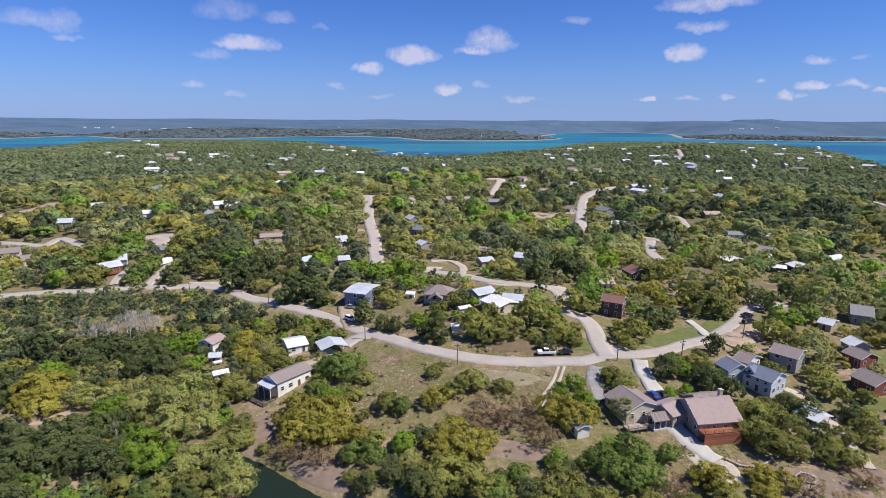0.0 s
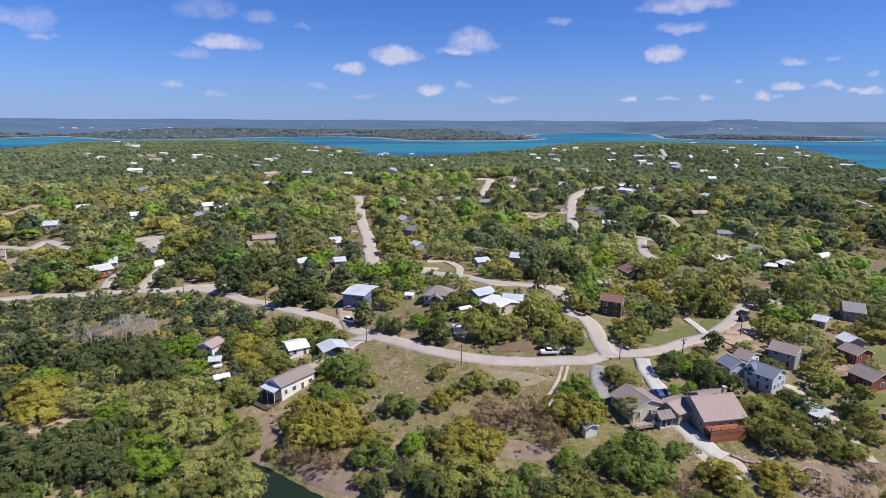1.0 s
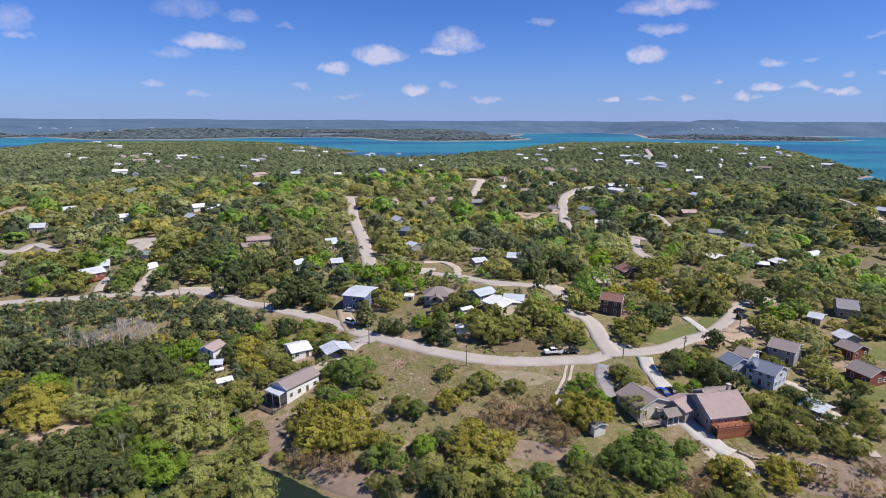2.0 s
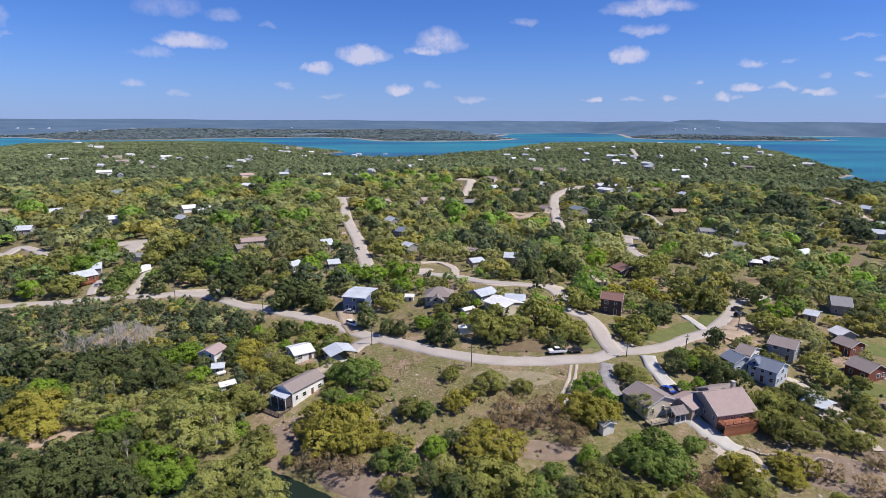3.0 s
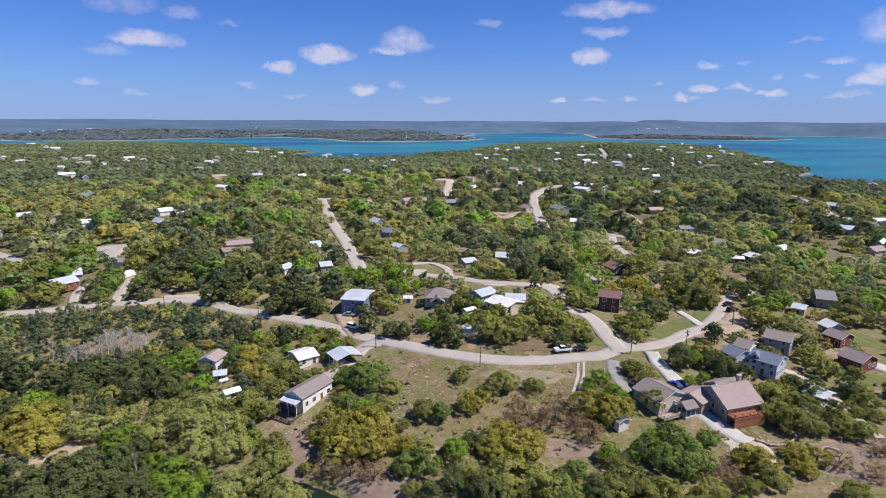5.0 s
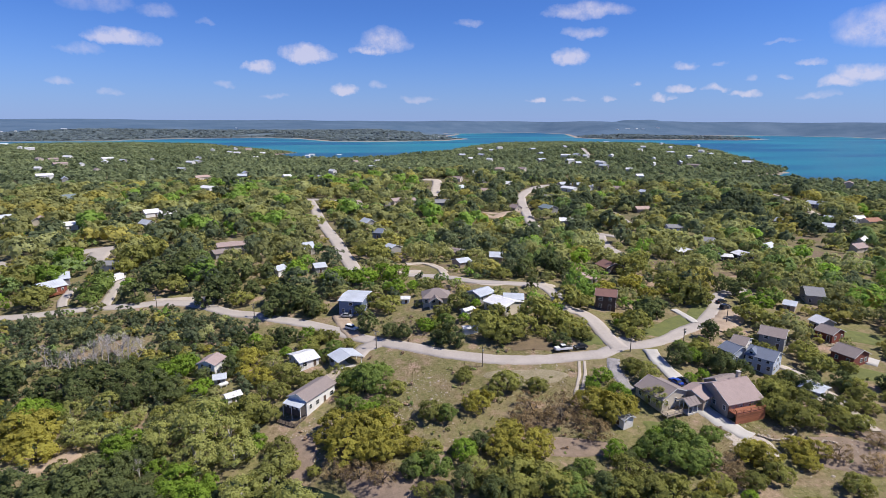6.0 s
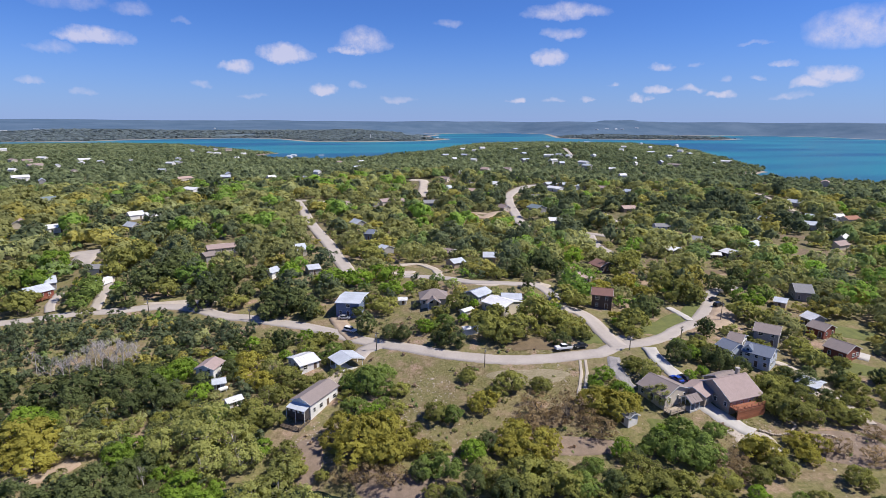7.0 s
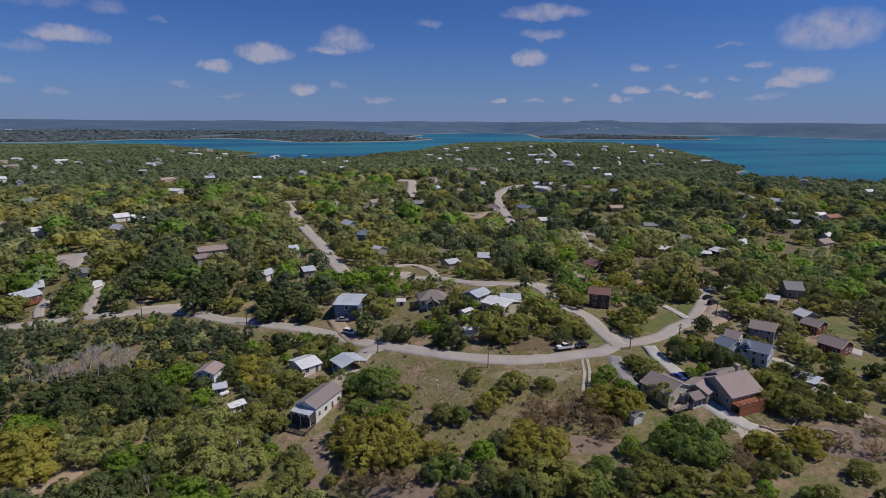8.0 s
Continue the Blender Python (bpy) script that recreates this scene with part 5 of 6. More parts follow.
def dome(rng, kind, count):
    """The same for a tree far off: a lumpy, closed crown."""
    tall, start, _, _, _, _, point = SHAPE[kind]
    rise = rng.uniform(-0.2, 1, count)
    a = rng.random(count) * 2 * math.pi + np.arange(count) * 2.4
    size = (0.14 + 0.11 * rng.random(count)) * (1 + 7 / (count + 8)) * (1 - 0.3 * point * np.clip(rise, 0, 1))
    lobe = 1 + 0.17 * np.sin(a * 2 + rng.random() * 6) + 0.13 * np.sin(a * 3 + rng.random() * 6) + 0.08 * np.sin(a * 5 + rng.random() * 6)
    reach = (1 - size * 0.75) * lobe * (0.84 + 0.16 * rng.random(count))
    wide = np.sqrt(1 - rise ** 2) * (1 - point * 0.6 * np.clip(rise, 0, 1))
    heart = tall * (start + (1 - start) * 0.3)
    deep = np.where(rise > 0, tall - heart, heart)
    way = np.stack([np.cos(a) * wide, np.sin(a) * wide, rise], -1)
    return np.stack([np.cos(a) * wide * reach, np.sin(a) * wide * reach, heart + rise * deep * (0.55 + 0.45 * reach) * (1 - 0.5 * size)], -1), size, way


def leaves(rng, kind, count, per, leaf, mess=0.38, far=False):
    """Three-cornered leaf sprays over the outer side of each clump, turned partly with the clump and partly with the crown."""
    centre, size, way = (dome if far else clumps)(rng, kind, count)
    tall, start, flat = SHAPE[kind][0], SHAPE[kind][1], SHAPE[kind][5]
    heart = np.array([0, 0, tall * (start + (1 - start) * 0.3)])
    n = count * per
    c, r, w = np.repeat(centre, per, 0), np.repeat(size, per), np.repeat(way, per, 0)
    d = rng.normal(0, 1, (n, 3)) + w * 0.8 + (0, 0, 0.2)
    d /= np.linalg.norm(d, axis=1)[:, None]
    spot = c + d * (r * (0.4 + 0.85 * rng.random(n)))[:, None] * np.array([1, 1, flat])
    out = spot - heart
    out /= np.linalg.norm(out, axis=1)[:, None] + 1e-6
    face = 0.35 * d + 0.4 * w + 0.45 * out + rng.normal(0, mess, (n, 3))
    face /= np.linalg.norm(face, axis=1)[:, None]
    u = np.cross(face, rng.normal(0, 1, (n, 3)))
    u /= np.linalg.norm(u, axis=1)[:, None]
    v = np.cross(face, u)
    s = (leaf * (0.6 + 0.8 * rng.random(n)))[:, None]
    return np.stack([spot + u * s, spot - u * s * 0.55 + v * s * 0.85, spot - u * s * 0.5 - v * s * 0.8], 1).reshape(-1, 3), centre


def limbs(rng, tips, fork, thick):
    """A leaning trunk that forks into tapered limbs towards the clumps."""
    verts, faces = [], []

    def add(points, radii):
        v, f = tube(points, radii)
        faces.extend(tuple(i + len(verts) for i in q) for q in f)
        verts.extend(v)

    lean = rng.normal(0, 0.05, 2)
    top = np.array([lean[0], lean[1], fork])
    add([(0, 0, -0.12), (lean[0] * 0.4, lean[1] * 0.4, fork * 0.5), top], (thick * 1.3, thick, thick * 0.85))
    for tip in tips:
        mid = (top * 0.5 + tip * 0.5) + rng.normal(0, 0.06, 3)
        add([top - (0, 0, 0.03), mid, tip], (thick * 0.55, thick * 0.36, thick * 0.12))
    return verts, faces


def grow(kind, seed, far=False):
    """A tree with its trunk and crown, built once and copied; far off it has fewer and larger leaf sprays."""
    rng = np.random.default_rng(seed)
    tall, start, count, per, leaf, _, _ = SHAPE[kind]
    tree = new({"shrub": "shrub"}.get(kind, kind + "_tree"))
    v, centre = leaves(rng, kind, *((50, per // 2, leaf * 1.75) if far else (count, per, leaf)))
    crown = sheet("crown", v, np.arange(len(v)).reshape(-1, 3), TONES[kind], tree)
    tips = centre[rng.permutation(len(centre))[:9 if kind in ("hackberry", "shrub") else 6]]
    v, f = limbs(rng, tips, tall * (start * 0.55 + 0.08), 0.055)
    sheet("trunk", v, f, PALE_BARK if kind == "hackberry" else BARK, tree, shade=True)
    tagged(tree, TREE_LABEL[kind], "shrub" if kind == "shrub" else "tree", group=kind + " trees")
    return tree


TREE_LABEL = {
    "oak": "live oak with an olive green spreading crown", "yellow_oak": "live oak with yellowish spring leaves and catkins",
    "elm": "bright green elm in fresh spring leaf", "pecan": "deep green broadleaf tree with a dense crown",
    "cedar": "dark green ashe juniper with a ragged crown", "hackberry": "pale grey-green hackberry just coming into leaf",
    "shrub": "low brown scrub with thin leaves",
}
TREES = {
    "yellow_oak": [(-116.5, 146.5, 6.6), (-112.2, 148.5, 6), (-109.8, 138.8, 5.6), (-116.7, 142.9, 4.3), (-65.8, 175.7, 5.4), (-61.4, 166.1, 4.3), (-66.7, 171.4, 3.5), (-39.7, 137.2, 5.1), (-33.9, 131.5, 6.4),
         (-29, 132.2, 5.7), (-36.4, 125.9, 5.5), (-28.9, 123.9, 5.4), (-41.5, 132.4, 3.6), (-24.9, 126.4, 4.1), (-20.8, 124.3, 3.4), (-1.5, 137, 4.1), (2.6, 123.4, 4.8), (5.7, 118.6, 5.4),
         (-1, 118.7, 4), (11, 122.6, 2.8), (29.8, 130.7, 5.9), (35.2, 128.7, 5.2), (31.7, 127.6, 4.4), (57.4, 107.5, 4.5), (59.4, 105.3, 4.5), (70.9, 108.4, 4), (74.4, 105.6, 3.2),
         (69, 102.4, 3.2), (69.2, 209, 4.6), (83.2, 213.1, 5.9)],
    "yellow_oak_1": [(85.4, 202.8, 4.5)],
    "elm": [(-119.1, 156.2, 4.7), (-113.2, 154.3, 3.9), (-90.9, 171, 5.2), (-86.4, 175.3, 4.5), (-83.9, 178.1, 3.6), (-89.6, 140.8, 4.3), (-91.6, 137.5, 4.2), (-74.2, 124.1, 5.2), (-70, 118.5, 5),
         (-67.9, 125, 2.7), (-80.6, 130.9, 2.7), (-58.4, 135.5, 2.9), (-30.8, 141, 3), (26.4, 114.2, 3), (69, 148.1, 3.4), (62, 138.7, 2.4), (67.2, 140.1, 2), (-167.8, 235.5, 5.7),
         (-160.1, 263.7, 6.4), (-160.5, 283.9, 8.2), (-55.9, 246.9, 6.3), (-40.6, 238.3, 6.1), (-32.2, 237.7, 6.1), (-26.1, 237.4, 6.1), (-18.7, 240.6, 6.2), (-11.2, 241.7, 5.6), (-14.6, 224, 4.7),
         (-7.5, 224.6, 3.5), (77.2, 251.3, 6.8), (122.3, 184, 5.3)],
    "pecan": [(-31, 153.4, 5.7), (-27, 157.7, 4.2), (-36.1, 156.6, 3.3), (-26.2, 151, 3.2), (-16.6, 116.1, 3.9), (-21, 118.3, 3.3), (36.9, 114.3, 4), (33.4, 114.1, 2.7), (44.4, 116.6, 4.8),
         (45, 109.9, 5.2), (38, 109.6, 4.5), (52.4, 115.2, 3.4), (41.5, 106.1, 3.8), (16.7, 109.9, 3.2), (11.8, 104.8, 3.7), (-168.9, 266.9, 6.4), (-135.6, 245.4, 7.2), (-136.5, 255.8, 5.6),
         (-134.9, 237.8, 4.7), (132, 190.4, 5.5), (-10.9, 134.3, 3.3)],
    "cedar": [(-129.9, 168.3, 5.8), (-119.7, 166.1, 5), (-110.4, 162.6, 4.9), (-110.9, 170.4, 5.1), (-94.9, 160, 4.1), (-98.8, 166.6, 5.9), (-90.9, 164.3, 5), (-106.6, 171.8, 5.2), (-78.3, 170.3, 3.5),
         (-70.5, 173.3, 4), (-85.2, 161.3, 4.9), (-84.9, 132.4, 4.1), (-82.2, 137.2, 2.9), (-105.7, 122.8, 5), (-99.6, 120, 5.5), (-94.7, 121.6, 5.6), (-92.1, 126.1, 5.2), (-85.9, 120.1, 5),
         (-92.7, 115.3, 4.8), (-99, 114.7, 4.7), (-87.6, 129.5, 4), (-80.9, 116.4, 4.9), (-86.8, 115.6, 4.2), (-76.2, 116, 3.7), (-22.4, 116.9, 2.6), (-5.3, 121.9, 3.4), (-11.4, 121.9, 1.7),
         (-11.3, 111, 3.1), (-5.9, 105.9, 4.2), (-16.6, 107.4, 3)],
    "cedar_1": [(18.2, 103.2, 3.6), (64.4, 148.1, 4.2), (72.4, 146.3, 3.4), (74.3, 140.9, 4.9), (78.7, 139.4, 4.1), (94.5, 130.4, 3.9), (92.3, 122, 3.4), (85.7, 163.9, 4.1), (-154, 288.6, 3.4), (-117.9, 237.3, 5.9), (-115, 252.8, 7.5), (-109.7, 258.9, 7.7), (-104.1, 265.3, 7.9), (-85.6, 230.1, 6.9), (-89.6, 227.7, 5.7),
         (-81.3, 240.6, 4.8), (-72.8, 232.9, 4.7), (-80.9, 250.9, 7.5), (-68.9, 251.5, 5.1), (-62.7, 212.4, 5.4), (-56.5, 214.1, 6.6), (-47.6, 209.9, 5.4), (-62.1, 222.6, 5.7), (-52.7, 218.4, 5.6),
         (-30.4, 206.3, 3.2), (-28.1, 191.4, 5), (-20.4, 184.3, 3.9)],
    "cedar_2": [(-16.6, 181.9, 3.4), (-2.2, 173, 5.5), (-5.8, 174.4, 3.3), (7.9, 195.2, 3.6), (53.8, 235.2, 7.5), (60, 230.5, 6.2), (41.9, 229.4, 6.1), (39.1, 210.9, 3.4), (71.3, 179.9, 6),
         (78.6, 184.6, 5.1), (122.3, 219.3, 4.9), (122.5, 207.9, 4.7), (125.2, 201.1, 5.7), (140.5, 215.1, 4.9), (117.1, 185.9, 3.2)],
    "hackberry": [(-102.9, 143.4, 5.1), (-98.5, 144.4, 5.2), (-108.9, 155.9, 3.9), (-101.3, 160.3, 3.7), (-95.9, 150.9, 3.1), (-91.9, 151.9, 3.1), (-79.7, 144.7, 6.7), (-71.9, 143.2, 8.2), (-65.3, 139, 5.8),
         (-82.3, 139.7, 5.1), (-71.7, 132.6, 6.3), (-63.5, 131.3, 4.9), (-59.7, 120.5, 5.2), (-60.5, 114.3, 4.3), (-55, 121.9, 5.2), (-48.4, 113.9, 5.6), (-53.4, 127.3, 4.1), (47, 130.8, 4.5),
         (73.5, 124.3, 3), (-46.6, 110.1, 5.4), (-91.3, 120.6, 1.3)],
    "oak": [(-62, 149.9, 5.5), (-57.8, 147, 3.9), (-62, 142.4, 3), (-52.9, 132.3, 3.5), (-50.8, 127.6, 3.4), (-54, 167.9, 4.4), (-62.2, 185.1, 3.8), (-22.2, 149.4, 2.8), (-14.4, 136, 3.7),
         (-2.5, 151, 2.9), (-1.1, 154.8, 2.1), (8.5, 144.2, 4.8), (3.2, 141.4, 3.1), (17.1, 142.6, 3.2), (1.1, 109.7, 5.6), (5.6, 107.5, 5.6), (-2.2, 105.9, 4.8), (9.9, 104.7, 4.3),
         (-5.5, 108.3, 4.3), (25.4, 105.5, 5), (21.9, 103.1, 4.2), (28.8, 101.6, 4.8), (31.9, 100, 4.2), (50.1, 143.2, 4.6), (48.9, 148.1, 3.3), (49.1, 138.8, 3.5), (80.4, 129.5, 4.6),
         (83.5, 128.1, 4.6), (77.1, 122.8, 4.4), (78.5, 118.5, 5)],
    "oak_1": [(97.6, 121.3, 3.2), (105.3, 123.9, 3.6), (103.2, 118.7, 3.0), (82.6, 117.6, 4.3), (86.2, 124.1, 4.5), (59.2, 100.3, 3.7), (51.5, 98.6, 3.6), (106.7, 140.8, 5), (109.2, 148.2, 4.4), (90.5, 114.2, 4.2), (93.3, 112.2, 3.5), (92.3, 117.8, 2.9),
         (-155.9, 236.8, 6.9), (-172.8, 263.4, 8.8), (-183.7, 267.9, 7.7), (-155.8, 245.2, 5.9), (-132.6, 282.1, 8.3), (-127.3, 289.8, 8.5), (-133, 271.9, 5.3), (-105.8, 245, 6.1), (-87.2, 250.8, 4.4),
         (-76.1, 226.3, 5.1), (-45.6, 211.4, 4.4), (-64.3, 236.6, 4.8), (-20.5, 278.2, 9.3), (-19.7, 206.4, 5.4), (-24, 212.6, 4.4), (5.2, 195.8, 4.6), (0.2, 219.3, 4.6), (11.2, 174.7, 6.6),
         (14.5, 171.9, 5.6), (20.6, 173.6, 6.6), (30.4, 181, 7.8)],
    "oak_2": [(38.1, 179.4, 4.9), (39.4, 171.4, 4.7), (42.3, 168.6, 3.7), (17.5, 186, 4), (48.2, 196.8, 6.4), (52.9, 194.3, 5.3), (92.5, 232.7, 7.6), (104.8, 246.3, 6.7), (118.9, 231.1, 5.1),
         (98.9, 210.2, 7), (97.6, 195.6, 7.7), (103.5, 193.3, 5.4), (63.8, 172.8, 5.8), (59.3, 171.6, 3.8), (59.6, 165.9, 3.7), (111.2, 174.8, 6), (113.6, 169.2, 4.9), (31.5, 227.8, 4.8)],
    "shrub": [(-28.8, 116.3, 3.9), (-34.1, 119.3, 3.9), (-39.4, 121.4, 3.3), (12, 132.6, 5.9), (18.8, 129.7, 5.8), (7.9, 127.8, 4.3), (24, 127, 3.6), (24.8, 121.1, 4.2), (49.3, 105.5, 3.8),
         (49.6, 101.7, 3.7), (92, 106, 3.3), (83.5, 98.7, 3.7), (78.7, 104, 3.2)],
}
BARE_TREES = [(-84, 129.3, 1.9), (-114.8, 186.4, 3.7), (-107.7, 190.6, 3.8), (-118.6, 183.2, 2.7), (-110.1, 185.2, 2.8), (-117.2, 185.7, 2.8), (-113.4, 189.3, 3.4), (-109.1, 187.3, 3.4),
     (-104.8, 190.1, 3.4), (-101.4, 185.6, 2.8), (-106.4, 183.4, 2.8), (-112.3, 182.4, 2.7), (-119.1, 180.6, 2.7), (-104.6, 186.2, 3.4), (-114.6, 181.6, 2.4), (-101.6, 189.6, 2.9),
     (-113.4, 193.5, 2.9), (-123.3, 182.3, 2.7), (-129.4, 187.7, 2.8)]
GROVES = {kind: [grow(kind, 11 * k + 7) for k in range(n)] for kind, n in
          (("oak", 5), ("yellow_oak", 4), ("elm", 3), ("pecan", 3), ("cedar", 5), ("hackberry", 3), ("shrub", 3))}
FAR_GROVES = {kind: [grow(kind, 13 * k + 5, True) for k in range(3)] for kind in GROVES if kind != "shrub"}
FAR_GROVES["shrub"] = GROVES["shrub"]
FRESH = {id(models): list(models) for library in (GROVES, FAR_GROVES) for models in library.values()}
dice = np.random.default_rng(5)


def plant(kind, x, y, r):
    """A tree of that crown radius at a place; the first ones are the grown models, the rest their copies."""
    s = r * (0.95 + 0.15 * dice.random())
    m = Matrix.Translation((x, y, ground_z(x, y) - 0.05)) @ pose(0, 0, 0, 0, 0, dice.random() * 360) @ Matrix.Diagonal((s, s, s * (0.8 + 0.22 * dice.random()), 1))
    models = (GROVES if math.hypot(x + 22, y - 3) < 185 else FAR_GROVES)[kind]
    if FRESH[id(models)]:
        FRESH[id(models)].pop().matrix_basis = m
        bpy.context.view_layer.update()
    else:
        model = models[int(dice.integers(len(models)))]
        copy_thing(model, m @ Matrix.Diagonal((1 / model.scale[0], 1 / model.scale[1], 1 / model.scale[2], 1)))
    planted.append((x, y, r))


planted = []
for group, rows in TREES.items():
    for x, y, r in rows:
        plant(group.rstrip("_123"), x, y, r)


def bare_tree(x, y, r, seed):
    """A leafless tree: a trunk whose branches fork three times."""
    rng = np.random.default_rng(seed)
    verts, faces = [], []

    def branch(p, d, length, thick, depth):
        q = p + d * length
        v, f = tube([p, (p + q) / 2 + rng.normal(0, 0.04 * length, 3), q], (thick, thick * 0.75, thick * 0.55), 4)
        faces.extend(tuple(i + len(verts) for i in g) for g in f)
        verts.extend(v)
        if depth:
            for _ in range(4):
                e = d + rng.normal(0, 0.5, 3) + np.array([0, 0, 0.15])
                branch(q - d * length * 0.25 * rng.random(), e / np.linalg.norm(e), length * (0.55 + 0.25 * rng.random()), thick * 0.55, depth - 1)

    branch(np.array([0, 0, -0.3]), np.array([0.05, 0, 1.0]), r * 0.7, 0.2, 4)
    tree = new("bare_tree")
    sheet("trunk", verts, faces, PALE_BARK, tree)
    tree.location = (x, y, ground_z(x, y))
    tagged(tree, "leafless grey tree with fine twigs", "tree", group="bare trees")


for k, (x, y, r) in enumerate(BARE_TREES):
    bare_tree(x, y, r * 1.5, k + 3)

# ---- the woods: what fills the land between ----
CEDAR_STANDS = [(112, 499, 36), (70, 305, 19), (60, 247, 13), (30, 315, 16), (117, 347, 22), (140, 315, 17), (257, 408, 40), (221, 387, 25), (-114, 271, 18), (-90, 240, 14),
                (-146, 207, 18), (-117, 200, 17), (-95, 202, 18), (-71, 201, 12), (-118, 172, 17), (-103, 175, 14), (-96, 123, 13), (-53, 221, 13), (89, 469, 29), (176, 457, 24),
                (276, 328, 22), (177, 201, 14), (102, 127, 9), (-140, 180, 25), (-110, 110, 20), (-140, 140, 20)]
YELLOW_STANDS = [(44, 382, 23), (63, 345, 21), (102, 216, 16), (-131, 302, 17), (-13, 304, 18), (132, 176, 12), (101, 233, 12), (-92, 482, 28), (-47, 524, 31)]
BRIGHT_STANDS = [(-64, 353, 21), (-26, 245, 15), (-105, 336, 19), (-88, 352, 17), (108, 284, 12), (-36, 520, 20), (-187, 367, 17)]
CLEARINGS = {
    "meadow": [(-28, 179), (4, 157), (31, 152), (38, 148), (25, 135), (33, 119), (25, 118), (11, 116), (-7, 121), (-18, 129), (-22, 137), (-25, 151), (-21, 159), (-30, 170)],
    "front_yard": [(-30, 191), (-21, 181), (-6, 169), (5, 163), (27, 162), (34, 167), (11, 173), (-1, 171), (-12, 183), (-8, 200), (-18, 207)],
    "corner_lawn": [(58, 165), (80, 176), (98, 184), (109, 198), (92, 190), (75, 173)],
    "deck_yard": [(56, 153), (66, 138), (78, 122), (61, 112), (50, 118), (40, 129), (46, 150)],
    "barn_yard": [(101, 147), (106, 135), (118, 136), (134, 148), (135, 164), (154, 168), (138, 147), (117, 130), (104, 132)],
    "dry_field": [(213, 289), (234, 280), (252, 256), (226, 230), (204, 250)],
    "home_yard": [(-79, 171), (-69, 158), (-69, 163), (-73, 172)],
    "creek_bank": [(-54, 147), (-44, 142), (-41, 134), (-46, 129), (-48, 125), (-53, 129), (-63, 132), (-58, 138)],
    "dead_brush": [(-125, 186), (-118, 200), (-104, 204), (-99, 197), (-108, 189)],
    "slope": [(86, 117), (96, 109), (82, 94), (74, 100), (65, 103), (70, 115)],
}
KINDS = list(SHAPE)


def stands(x, y, spots):
    return np.max([np.exp(-((x - a) ** 2 + (y - b) ** 2) / r ** 2) for a, b, r in spots], 0)


def wave(x, y, size, seed):
    """Smooth random patchiness, -1 to 1."""
    rng = np.random.default_rng(seed)
    out = 0
    for _ in range(7):
        k = rng.normal(0, 1, 2) / size
        out = out + np.sin(x * k[0] + y * k[1] + rng.random() * 6.3)
    return out / 3.5


def choose(rng, x, y):
    """The kind of tree at each place, by stands and chance."""
    pick = rng.random(len(x))
    cedar = 0.09 + 0.2 * (wave(x, y, 45, 3) > 0.4) + 0.6 * stands(x, y, CEDAR_STANDS)
    yellow = 0.08 + 0.2 * (wave(x, y, 60, 4) > 0.35) + 0.5 * stands(x, y, YELLOW_STANDS)
    bright = 0.05 + 0.18 * (wave(x, y, 40, 6) > 0.55) + 0.5 * stands(x, y, BRIGHT_STANDS)
    kind = np.full(len(x), KINDS.index("oak"))
    kind[rng.random(len(x)) < 0.14] = KINDS.index("pecan")
    kind[rng.random(len(x)) < 0.07] = KINDS.index("hackberry")
    kind[rng.random(len(x)) < yellow] = KINDS.index("yellow_oak")
    kind[rng.random(len(x)) < bright] = KINDS.index("elm")
    kind[pick < cedar] = KINDS.index("cedar")
    return kind


def road_gap(x, y):
    """Metres from the nearest road edge."""
    gap = np.full(len(x), 1e9)
    for name, line in ROADS.items():
        wide = ROAD_LOOK[name][0] if name in ROAD_LOOK else 2.6
        for (x0, y0), (x1, y1) in zip(line, line[1:]):
            dx, dy = x1 - x0, y1 - y0
            s = np.clip(((x - x0) * dx + (y - y0) * dy) / (dx * dx + dy * dy + 1e-9), 0, 1)
            gap = np.minimum(gap, np.hypot(x - x0 - s * dx, y - y0 - s * dy) - wide / 2)
    return gap


def home_gap(x, y):
    """Metres from the nearest house."""
    return np.min([np.hypot(x - a, y - b) - r for a, b, r in HOUSE_SPOTS], 0)


def free(x, y, r, open_view=1.0):
    """True where a tree may stand: off roads, houses, clearings and water, and not where it would hide roads or homes
    from the camera.
    """
    ok = (inland(x, y, NEAR_SHORE) > 6) & (road_gap(x, y) > 0.7 * r) & (home_gap(x, y) > 0.5 * r)
    hedge = (x < -58) & (y < 233)
    # sight lines from the middle of the camera path, 72 m up
    for share in (0.3, 0.6):
        k = 1 + share * open_view * r / 72
        px, py = -22 + (x + 22) * k, 3 + (y - 3) * k
        ok &= hedge | (road_gap(px, py) > 0.1 * r) & (home_gap(px, py) > np.where(np.hypot(x + 22, y) > 230, 0.3, -0.12) * r - 0.5)
    for share in (0.6, 1.2):
        k = 1 + share * r / 72
        ok &= ~hedge | (road_gap(-22 + (x + 22) * k, 3 + (y - 3) * k) > -1.0)
    for corners in CLEARINGS.values():
        ok &= inland(x, y, corners) < -0.4 * r
    mid = 108 - 0.42 * (x + 30) + 4 * np.sin(x * 0.09) - 0.002 * (x + 30) ** 2
    ok &= (np.abs(y - mid) > 6 + 0.3 * r) | (x > 10) | (x < -70)
    return ok


